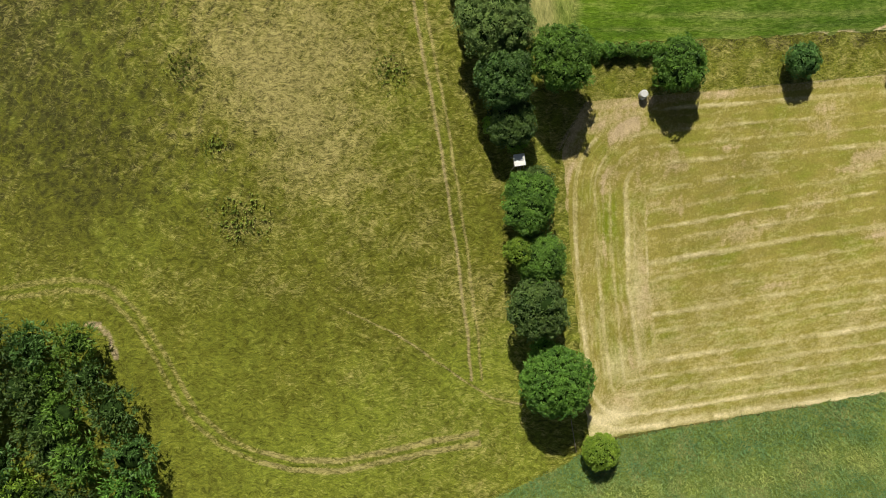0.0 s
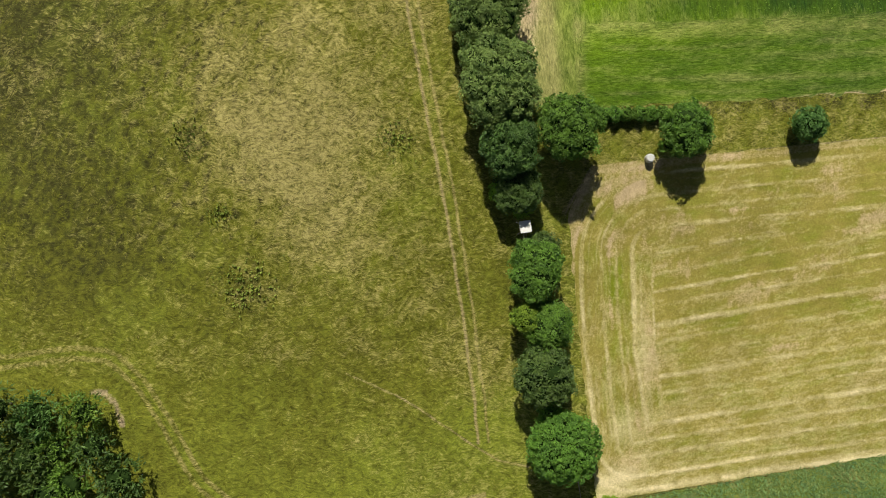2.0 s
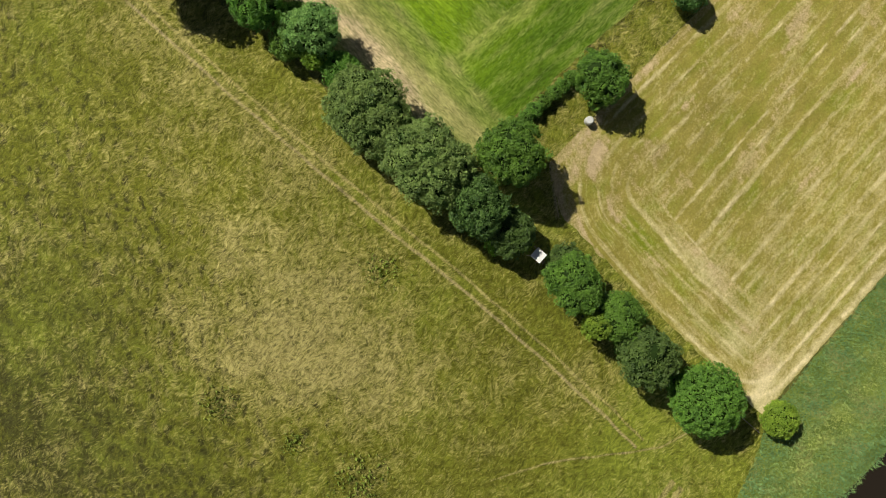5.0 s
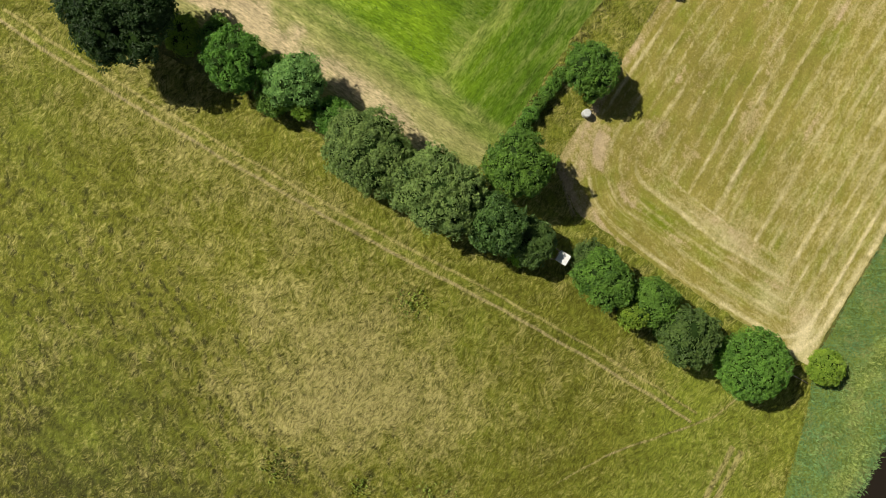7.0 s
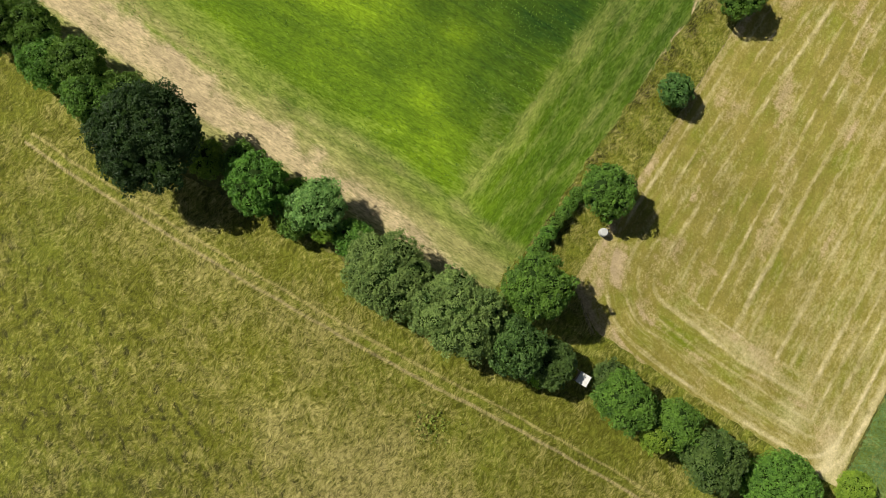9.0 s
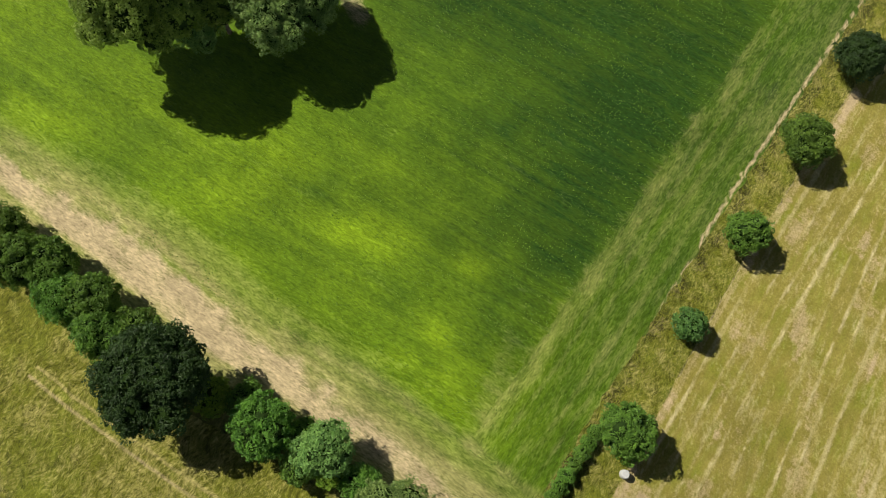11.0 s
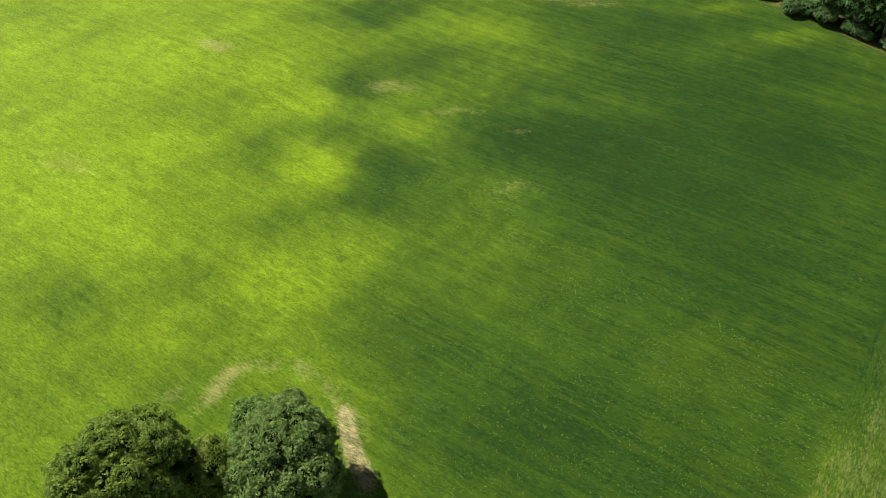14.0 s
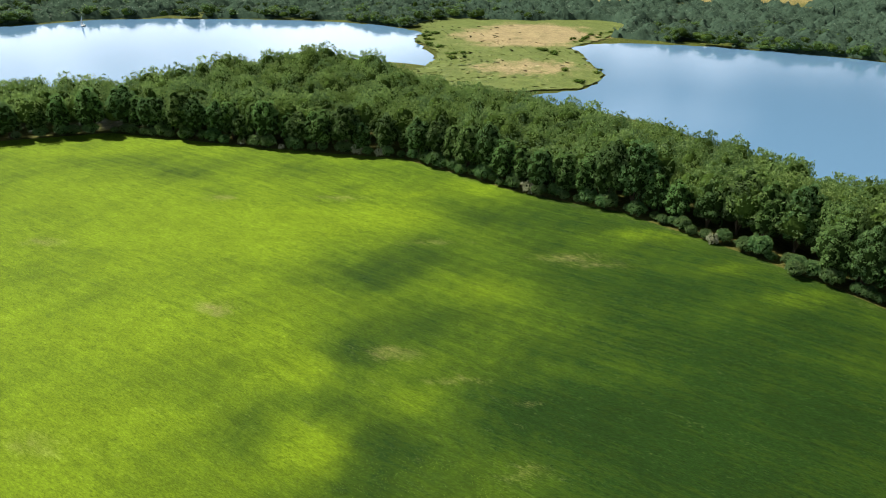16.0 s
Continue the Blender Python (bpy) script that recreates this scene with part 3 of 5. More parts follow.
LUSH_SHADE_FAR = ((168, 338, 46.7, 12.8, 131, 0.35), (212, 278, 28.0, 6.7, 129, 0.25), (219, 194, 15.7, 8.4, 129, 0.4), (184, 192, 14.1, 9.8, 132, 0.5), (160, 202, 15.0, 12.7, 127, 0.6), (234, 163, 18.7, 5.4, 125, 0.2), (208, 125, 22.9, 7.8, 125, 0.5), (204, 94, 22.6, 8.2, 133, 0.6), (173, 312, 13.6, 6.5, 127, 0.2))
DRY_SPOTS = ((168, 281, 6.3, 3.4, 126, 0.5), (109, 290, 7.6, 4.0, 118, 0.4), (120, 212, 5.3, 3.4, 121, 0.7), (197, 248, 10.5, 2.8, 130, 0.4), (209, 158, 10.3, 3.0, 126, 0.5), (210, 147, 10.0, 2.2, 124, 0.4), (138, 163, 6.8, 2.4, 133, 0.5), (139, 146, 7.8, 1.7, 131, 0.4),
             (144, 128, 5.5, 1.0, 129, 0.3), (68, 193, 9.2, 4.5, 121, 0.35), (126, 117, 5.4, 2.9, 131, 0.3), (190, 198, 11.0, 2.1, 131, 0.3))


def crop_values(x, y, head=False):
    west, south = x - hedge_x(y), y - (28.3 + 0.047 * (x - 13))
    edge_e = wood_edge(y) - x
    bend = x + 0.14 * y + 12 * smooth(90, 220, x) * np.sin(y / 70.0) + 0.3 * wobble(x, y, 40, 43)
    if head:
        bend, y_along = y - 0.05 * x + 0.25 * wobble(x, y, 30, 43), x
    else:
        y_along = y
    comb = wobble(bend, y_along * 0.04, 2.4, 44)
    lush = 0.30 + 0.16 * wobble(x, y, 34, 41) + 0.10 * wobble(x, y, 9, 42) + 0.10 * comb
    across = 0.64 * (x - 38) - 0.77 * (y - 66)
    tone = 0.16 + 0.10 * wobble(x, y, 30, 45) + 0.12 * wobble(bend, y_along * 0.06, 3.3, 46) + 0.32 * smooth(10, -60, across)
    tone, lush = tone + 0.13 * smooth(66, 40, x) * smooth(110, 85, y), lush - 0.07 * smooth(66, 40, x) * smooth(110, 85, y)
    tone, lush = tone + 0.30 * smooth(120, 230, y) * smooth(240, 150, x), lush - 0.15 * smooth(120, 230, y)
    # darker towards the south-east: cloud shade painted in through the lush share
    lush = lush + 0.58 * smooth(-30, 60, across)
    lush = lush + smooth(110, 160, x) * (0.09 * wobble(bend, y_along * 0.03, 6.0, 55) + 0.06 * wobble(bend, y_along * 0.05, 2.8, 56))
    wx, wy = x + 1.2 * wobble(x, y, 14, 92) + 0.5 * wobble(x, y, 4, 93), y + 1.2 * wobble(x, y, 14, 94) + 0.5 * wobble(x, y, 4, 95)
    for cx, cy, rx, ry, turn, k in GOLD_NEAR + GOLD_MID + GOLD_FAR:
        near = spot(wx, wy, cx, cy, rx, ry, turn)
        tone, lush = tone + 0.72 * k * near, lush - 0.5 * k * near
    for cx, cy, rx, ry, turn, k in LUSH_SHADE_NEAR + LUSH_SHADE_MID + LUSH_SHADE_FAR:
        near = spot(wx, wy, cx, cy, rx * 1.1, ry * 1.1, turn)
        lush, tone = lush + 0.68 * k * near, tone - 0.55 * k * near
    lush = lush - 0.5 * smooth(20, 6, west) * smooth(120, 90, y)
    inner = west - 4
    turnrow = smooth(0.5, 0.98, 0.5 + 0.5 * np.cos(inner * 2 * math.pi / 4.0)) * (1 - smooth(9, 13, inner))
    dry = 0.0 + 0.08 * smooth(0.3, 1.0, comb) + 0.32 * turnrow * (0.6 + 0.4 * wobble(x, y, 6, 47)) * smooth(110, 60, x)
    margin = 1 - smooth(3, 14 + 3.5 * wobble(x, y, 11, 48), south)
    dry = dry + 0.16 * margin * smooth(22, 42, x) * smooth(200, 110, x) * (0.8 + 0.3 * wobble(x, y, 12, 49)) + 0.25 * spot(x, y, 25, 41.5, 9, 1.6, 20) + 0.95 * (1 - smooth(0.5, 1.1, west / np.interp(y, (40, 60, 85, 125), (13, 16, 19, 15)))) * smooth(160, 110, y) * (0.8 + 0.3 * wobble(x - hedge_x(y), y * 0.04, 2.0, 57))
    band = np.exp(-((south - 10.1 - 0.5 * wobble(x, y, 16, 59)) / 1.2) ** 2) * smooth(16, 24, x) * smooth(125, 60, x) * (0.75 + 0.4 * wobble(x, y, 5, 58))
    dry, lush = dry + 0.42 * band, lush - 0.3 * band
    lush, tone = lush - 0.12 * margin * smooth(15, 40, x), tone - 0.16 * margin
    for cx, cy, rx, ry, turn, k in DRY_SPOTS:
        dry = dry + 0.9 * k * spot(wx, wy, cx, cy, rx, ry, turn) * (0.8 + 0.5 * wobble(bend, y_along * 0.1, 2.2, 96))
    dry = dry + 0.10 * (1 - smooth(1, 7, edge_e))
    dry = dry + 0.7 * spot(x, y, 54, 123.6, 4.5, 1.5, 15) + 0.25 * spot(x, y, 48, 128, 3, 1.5) + (0.22 + 0.3 * wobble(x, y, 4, 54)) * line_near(x, y, ((58, 125), (65, 119), (66, 110), (63, 100)), 2.6)
    inside, outside = np.interp(y, (40, 55, 67, 110), (1.8, 2.6, 4.2, 4.6)), np.interp(y, (30, 40, 55, 67, 85, 100, 118, 150), (3.8, 6.0, 6.8, 9.0, 10.6, 9.6, 8.0, 6.6))
    bare = 1.05 * smooth(0, 1.6, west - inside) * (1 - smooth(-1.2, 2.6, west - outside + 0.9 * wobble(x, y, 5, 50) + 0.5 * wobble(bend, y_along * 0.1, 1.6, 51))) * (0.35 + 0.65 * smooth(40, 62, y)) * (0.85 + 0.2 * wobble(x, y, 8, 52) + 0.12 * wobble(bend, y_along * 0.15, 1.1, 53))
    bare = bare + 0.5 * spot(x, y, 11, 42, 2, 10) + 0.62 * line_near(x, y, ((64, 105), (60, 99), (58, 94)), 2.8) + 0.85 * line_near(x, y, ((20, 28.7), (34.6, 29.4), (56, 30.6), (72, 32.0), (109, 33.4), (200, 37.5)), 0.5) * smooth(42, 58, x)
    pale = smooth(-0.2, 0.9, comb + 0.5 * wobble(x * 0.15, y, 1.3, 60))
    fade = smooth(14.5, 9.5, south + 1.2 * wobble(x, y, 7, 61)) * smooth(13, 24, x) * smooth(140, 90, x)
    dry, lush = dry + fade * (0.04 + 0.15 * pale), lush - fade * (0.10 + 0.10 * pale)
    lush = 0.95 * lush / (1 + np.maximum(lush, 0) ** 4) ** 0.25
    return {"dry": dry, "lush": lush - 0.2 * turnrow, "bare": bare, "tone": tone - 0.3 * turnrow}


crop_ys = (28.2, 43, 67, 110, 150, 230, 330, 420)
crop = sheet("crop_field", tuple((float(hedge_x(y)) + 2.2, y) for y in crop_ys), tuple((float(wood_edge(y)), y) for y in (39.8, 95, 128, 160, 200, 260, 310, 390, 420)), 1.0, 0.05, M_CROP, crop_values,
             "bright green crop field with yellowed patches, lush growth and painted cloud shade", "field", 0.3)
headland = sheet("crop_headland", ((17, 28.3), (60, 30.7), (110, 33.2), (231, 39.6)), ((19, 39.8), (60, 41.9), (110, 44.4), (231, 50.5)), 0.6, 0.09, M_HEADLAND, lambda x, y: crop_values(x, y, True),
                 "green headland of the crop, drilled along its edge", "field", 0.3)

REED_N = ((-45, -39), (4, -38), (18, -31.6), (22, -28.4), (43.5, -24.5), (64.4, -20.6), (140, -8.2))
REED_S = ((-45, -50), (4, -49), (14, -47), (21, -45.5), (39, -44.4), (47, -40), (70, -37), (140, -26))
reed_bed = sheet("reed_bed", REED_S, REED_N, 0.7, 0.09, M_REED_BED,
                 lambda x, y: {"dry": 0.15 + 0.3 * wobble(x, y, 8, 51), "lush": 0.2 + 0.3 * wobble(x, y, 6, 52), "bare": 0 * x, "tone": 0.2 * wobble(x, y, 4, 53)},
                 "blue-green reed bed along the pond", "reed bed", 0.3)


def outline_sheet(name, corners, z, mat, label, category, rough=3.0, n=160, dryness=0.1):
    """A flat sheet inside a rounded outline."""
    c = np.asarray(corners, float)
    m = len(c)
    t = np.linspace(0, m, n, endpoint=False)
    i, f = t.astype(int), (t % 1)[:, None]
    p0, p1, p2, p3 = (c[(i + k) % m] for k in (-1, 0, 1, 2))
    p = 0.5 * (2 * p1 + (p2 - p0) * f + (2 * p0 - 5 * p1 + 4 * p2 - p3) * f ** 2 + (3 * p1 - p0 - 3 * p2 + p3) * f ** 3)
    p = p + rough * np.stack([wobble(p[:, 0], p[:, 1], 25, 61), wobble(p[:, 0], p[:, 1], 25, 62)], -1)
    bm = bmesh.new()
    bm.faces.new([bm.verts.new((x, y, z)) for x, y in p])
    me = bpy.data.meshes.new(name)
    bm.to_mesh(me)
    bm.free()
    me.materials.append(mat)
    for key, v in (("dry", dryness), ("lush", 0.1), ("bare", 0.0), ("tone", 0.0)):
        me.attributes.new(key, "FLOAT", "POINT").data.foreach_set("value", np.full(len(me.vertices), v, np.float32))
    return tagged(new(name, me), label, category, kind="structure")


pond = outline_sheet("pond", ((0, -55), (10, -46.5), (21, -45.2), (39, -44), (48, -40), (75, -36), (140, -28), (160, -90), (60, -120), (-20, -90)), WATER + 0.75, M_POND,
                     "dark brown still pond beside the reeds", "pond", 0.5)
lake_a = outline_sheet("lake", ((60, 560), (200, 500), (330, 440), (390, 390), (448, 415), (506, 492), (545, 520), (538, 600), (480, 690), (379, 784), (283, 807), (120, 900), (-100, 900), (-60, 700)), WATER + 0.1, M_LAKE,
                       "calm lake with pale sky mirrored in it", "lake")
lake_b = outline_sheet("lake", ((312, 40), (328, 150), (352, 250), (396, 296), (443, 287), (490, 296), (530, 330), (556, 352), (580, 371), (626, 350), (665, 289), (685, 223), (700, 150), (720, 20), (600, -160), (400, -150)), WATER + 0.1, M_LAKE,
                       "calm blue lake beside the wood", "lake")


def marsh_values(x, y):
    dry = 0.9 * smooth(0.2, 0.8, spot(x, y, 474, 352, 48, 30, -35) + 0.2 * wobble(x, y, 16, 67)) + 1.1 * smooth(0.35, 0.75, spot(x, y, 605, 436, 95, 74, 0) + 0.12 * wobble(x, y, 40, 66)) + 0.12 * wobble(x, y, 22, 63) - 0.1
    dry = dry + 0.5 * spot(x, y, 720, 380, 60, 14, 40)
    return {"dry": dry, "lush": 0.35 + 0.2 * wobble(x, y, 18, 64), "bare": 0 * x, "tone": 0.2 * wobble(x, y, 12, 65)}


marsh = sheet("marsh", ((368, 352), (398, 318), (443, 287), (470, 290), (496, 298), (515, 318), (545, 345), (572, 372), (620, 372), (700, 385), (760, 400)), ((380, 388), (412, 400), (450, 418), (478, 440), (508, 492), (535, 505), (550, 522), (590, 560), (640, 600), (700, 620), (760, 640)), 4.0, 0.85, M_MARSH, marsh_values,
              "tan and green marsh between the two lakes", "marsh", 2.5)

# ---- foliage ----
def unit(v):
    return v / np.maximum(np.linalg.norm(v, axis=-1, keepdims=True), 1e-9)


def cards(rng, centre, normal, size, aspect=0.5, shoot=None):
    """Leaf-shaped four-sided cards at those places, facing about along normal and, where given, pointing along shoot."""
    n = len(centre)
    a = unit(np.cross(normal, rng.normal(size=(n, 3)))) if shoot is None else unit(shoot + rng.normal(size=(n, 3)) * 0.35)
    b = unit(np.cross(normal, a))
    s = (size * rng.uniform(0.6, 1.3, n))[:, None]
    droop = unit(np.cross(a, b)) * s * 0.18
    pts = np.stack([centre - a * s - droop, centre + b * s * aspect + droop, centre + a * s - droop, centre - b * s * aspect + droop], 1)
    return pts.reshape(-1, 3)


def envelope(rng, dirs, lobes=6, depth=0.22, width=0.22):
    """Uneven radius for each direction: a crown's bulges and hollows."""
    r = np.ones(len(dirs))
    for k in range(lobes):
        axis = unit(rng.normal(size=3) + (0, 0, 0.4))
        r = r + depth * rng.uniform(-0.7, 1.0) * np.exp(-(1 - dirs @ axis) / width)
    return np.clip(r, 0.72, 1.14)


def crown_arrays(rng, rx, ry, rz, clumps, clump_r, leaves, size, lobes=7, depth=0.2, low=-0.45, inner=0.70, nu=21, nv=13, loose=0.5, spiky=False, reach=(0.74, 1.02), width=0.22, lift=0.3, droop=0.55, ball=False):
    """Places and faces of a crown round the origin: umbrella-shaped leaf sprays over an uneven hull, and the dark hull
    within that paints the shade between them.
    """
    k = np.arange(clumps) + 0.5
    dz, da = 1 - (1 - low) * k / clumps, k * 2.39996
    d = np.stack([np.sqrt(1 - dz * dz) * np.cos(da), np.sqrt(1 - dz * dz) * np.sin(da), dz], -1)
    d = unit(d + rng.normal(size=d.shape) * 1.3 / math.sqrt(clumps))
    seed_axis = rng.integers(1 << 30)
    env = envelope(np.random.default_rng(seed_axis), d, lobes, depth, width)
    scale = np.array([rx, ry, rz])
    c = d * env[:, None] * scale * rng.uniform(*reach, (len(d), 1))
    cr = (clump_r * rng.uniform(0.6, 1.4, len(d)))[:, None, None]
    out = unit(d / scale * scale.mean())
    if spiky:
        u = unit(rng.normal(size=(len(d), leaves, 3)) * 0.7 + out[:, None] * 0.8 + np.array([0, 0, 0.4]))
        p = c[:, None] + u * cr * rng.uniform(0.2, 1.15, (len(d), leaves, 1))
        nrm, shoot = unit(np.cross(u, rng.normal(size=u.shape)) + np.array([0, 0, 0.6])), u
    elif ball:
        u = unit(rng.normal(size=(len(d), leaves, 3)) + out[:, None] * 0.9 + np.array([0, 0, 0.35]))
        p = c[:, None] + u * cr * rng.uniform(0.45, 1.1, (len(d), leaves, 1))
        nrm = unit(u + rng.normal(size=u.shape) * loose + np.array([0, 0, 0.4]))
        shoot = rng.normal(size=u.shape)
    else:
        axis = unit(out * 0.75 + np.array([0, 0, lift]) + rng.normal(size=d.shape) * 0.28)
        t1 = unit(np.cross(axis, rng.normal(size=d.shape)))
        t2 = np.cross(axis, t1)
        rho, th = np.sqrt(rng.uniform(0.02, 1, (len(d), leaves, 1))), rng.uniform(0, 6.2832, (len(d), leaves, 1))
        u = t1[:, None] * np.cos(th) + t2[:, None] * np.sin(th)
        p = c[:, None] + cr * (u * rho - axis[:, None] * droop * rho ** 2 + rng.normal(size=u.shape) * 0.1)
        nrm = unit(axis[:, None] + u * 0.45 * rho + rng.normal(size=u.shape) * loose)
        shoot = u - axis[:, None] * 0.6 * rho
    verts = cards(rng, p.reshape(-1, 3), nrm.reshape(-1, 3), size, 0.26 if spiky else 0.5, shoot.reshape(-1, 3))
    faces = np.arange(len(verts)).reshape(-1, 4)
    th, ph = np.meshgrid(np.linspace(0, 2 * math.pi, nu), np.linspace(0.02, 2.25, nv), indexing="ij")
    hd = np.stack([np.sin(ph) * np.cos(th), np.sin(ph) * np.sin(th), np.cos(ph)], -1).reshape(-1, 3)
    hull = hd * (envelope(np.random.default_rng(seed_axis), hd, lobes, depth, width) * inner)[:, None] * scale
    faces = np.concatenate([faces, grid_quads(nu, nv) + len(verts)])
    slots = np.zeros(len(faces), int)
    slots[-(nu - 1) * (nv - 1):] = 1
    return np.concatenate([verts, hull]), faces, slots


def tube(bm, a, b, ra, rb, sides=7):
    """A tapered round limb from a to b."""
    a, b = Vector(a), Vector(b)
    way = (b - a).normalized()
    s = way.orthogonal().normalized()
    t = way.cross(s)
    rings = []
    for p, r in ((a, ra), ((a + b) / 2, (ra + rb) / 2 * 0.95), (b, rb)):
        rings.append([bm.verts.new(p + (s * math.cos(k * 2 * math.pi / sides) + t * math.sin(k * 2 * math.pi / sides)) * r) for k in range(sides)])
    for lo, hi in zip(rings[:-1], rings[1:]):
        for k in range(sides):
            bm.faces.new((lo[k], lo[(k + 1) % sides], hi[(k + 1) % sides], hi[k]))
    bm.faces.new(rings[-1])
    bm.faces.new(rings[0][::-1])


def tree(name, x, y, r, top, leaf, label, category="tree", seed=1, group="", skirt=0.35, clump_r=0.6, size=0.17, dens=1.0, depth=0.3, squash=1.0, turn=0.0, lobes=34, low=-0.45, spiky=False, width=0.045, lumps=0):
    """A tree or bush: trunk, limbs and a crown of leaf clumps from skirt * top up to its top."""
    rng = np.random.default_rng(seed)
    base = new(name)
    z0 = float(height(x, y))
    base.matrix_world = pose(x, y, z0 - 0.05, 0, 0, turn)
    tagged(base, label, category, group)
    mid, rz = top * (1 + skirt) / 2, top * (1 - skirt) / 2 + 0.3
    leaves = int(3.8 * (clump_r / size) ** 2)

    def clumps_for(a, b, c):
        return max(6, int(dens * 1.25 * 4 * math.pi * ((a * b) ** 0.8 * 2 / 3 + (a * c) ** 0.8 / 3) ** 1.25 / 1.6 / (clump_r * clump_r * 2.0)))

    if lumps:
        vs, fs, ss, n = [], [], [], 0
        for k in range(lumps):
            dz = 1 - 0.92 * (1 - low) * (k + 0.5) / lumps
            a = k * 2.39996 + rng.uniform(-0.4, 0.4)
            q = math.sqrt(max(0, 1 - dz * dz))
            g = 1.7 * rng.uniform(0.7, 1.25) / math.sqrt(lumps)
            lr, lz = g * r, g * (0.5 * r + 0.5 * rz)
            out = rng.uniform(0.86, 1.06)
            centre = np.array([(r - lr * 0.9) * q * math.cos(a) * out, (r - lr * 0.9) * q * math.sin(a) * squash * out, (rz - lz * 0.85) * dz * out])
            v, f, s = crown_arrays(rng, lr, lr * squash, lz, int(0.62 * clumps_for(lr, lr * squash, lz)), clump_r, leaves, size, 8, depth, -0.2, 0.68, 13, 8, spiky=spiky, width=0.12)
            vs.append(v + centre), fs.append(f + n), ss.append(s)
            n += len(v)
        v, f, s = crown_arrays(rng, r, r * squash, rz, 8, clump_r, leaves, size, 8, 0.1, low, 0.6, reach=(0.6, 0.8))
        vs.append(v), fs.append(f + n), ss.append(s)
        v, f, s = np.concatenate(vs), np.concatenate(fs), np.concatenate(ss)
    else:
        v, f, s = crown_arrays(rng, r - clump_r * 0.45, (r - clump_r * 0.45) * squash, rz - clump_r * 0.35, clumps_for(r, r * squash, rz), clump_r, leaves, size, lobes, depth, low, 0.58 if spiky else 0.72, spiky=spiky, width=width)
    v[:, 2] += mid
    me = quad_mesh("crown", v, f, [M_LEAF[leaf], M_CROWN_SHADE], s)
    ob = new("crown", me)
    ob.parent = base
    bm = bmesh.new()
    tr = max(0.06, top * 0.022)
    fork = Vector((rng.normal() * 0.1, rng.normal() * 0.1, max(top * skirt * 0.9, 0.5)))
    tube(bm, (0, 0, -0.3), fork, tr * 1.35, tr)
    part("trunk", bm, M_BARK, base)
    for k in range(4):
        a = k * 1.57 + rng.uniform(-0.5, 0.5)
        bm = bmesh.new()
        end = Vector((math.cos(a) * r * 0.55, math.sin(a) * r * 0.55 * squash, mid + rz * rng.uniform(0.0, 0.4)))
        elbow = fork.lerp(end, 0.5) + Vector((0, 0, 0.12 * rz))
        tube(bm, fork - Vector((0, 0, 0.1)), elbow, tr * 0.7, tr * 0.45, 6)
        tube(bm, elbow, end, tr * 0.45, tr * 0.15, 6)
        part("limb", bm, M_BARK, base)
    return base


# hedgerow between the meadow and the two fields, from the pond northwards
ROW = "trees of the hedgerow"
tree("tree", 15.6, -18.2, 5.4, 9.6, "mid", "dense round dark green tree at the end of the hedgerow", seed=3, group=ROW, depth=0.05, skirt=0.2, clump_r=0.42, size=0.15)
tree("tree", 12.7, -8.0, 4.2, 8.6, "deep", "dusky green feathery tree in the hedgerow", seed=4, lumps=9, group=ROW, squash=1.2, clump_r=0.7, size=0.2)
tree("tree", 13.4, -1.6, 3.7, 7.4, "mid", "mid-green bushy tree in the hedgerow", seed=5, lumps=8, group=ROW)
tree("tree", 10.3, -0.2, 2.2, 7.0, "bright", "small yellow-green young tree in the hedgerow", seed=6, group=ROW, clump_r=0.45)
tree("tree", 11.5, 6.2, 4.0, 7.8, "mid", "bushy green tree beside the raised hide", seed=7, lumps=10, group=ROW, squash=1.15)
tree("tree", 9.2, 17.1, 3.6, 5.9, "deep", "green tree over the raised hide", seed=8, lumps=8, group=ROW, skirt=0.2)
tree("bush", 7.0, 16.8, 1.8, 3.4, "bright", "low bright green bush at the meadow edge", "bush", seed=9, group=ROW)
tree("tree", 7.9, 22.4, 4.3, 8.2, "deep", "dull green tree in the hedgerow", seed=10, lumps=9, group=ROW, clump_r=0.65, size=0.19)
tree("tree", 15.5, 24.7, 4.6, 8.8, "mid", "broad green tree at the corner of the fields", seed=11, lumps=11, group=ROW, depth=0.2)
tree("tree", 6.5, 30.6, 5.8, 8.4, "grey", "grey-green willow-like tree in the hedgerow", seed=12, lumps=13, group=ROW, squash=1.1, clump_r=0.6)
tree("tree", 4.9, 40.8, 5.4, 6.9, "grey", "silvery green willow-like tree in the hedgerow", seed=13, lumps=12, group=ROW, squash=1.1, clump_r=0.6)
tree("bush", 5.0, 36.2, 3.4, 5.4, "grey", "low grey-green bush between two willow-like trees", "bush", seed=25, group=ROW, clump_r=0.6)
tree("bush", 5.6, 47.0, 2.8, 4.2, "mid", "green elder bush in the hedgerow", "bush", seed=14, group=ROW)
tree("tree", 5.8, 52.8, 3.9, 6.8, "grey", "bushy grey-green tree in the hedgerow", seed=15, lumps=9, group=ROW)
tree("bush", 2.6, 54.0, 2.6, 4.0, "mid", "green bush at the meadow side of the hedgerow", "bush", seed=16, group=ROW)
tree("tree", 3.2, 60.4, 4.1, 6.6, "mid", "fresh green leafy tree in the hedgerow", seed=17, lumps=9, group=ROW)
tree("bush", 4.4, 65.0, 2.2, 4.0, "mid", "green bush at the foot of a dark tree", "bush", seed=24, group=ROW)
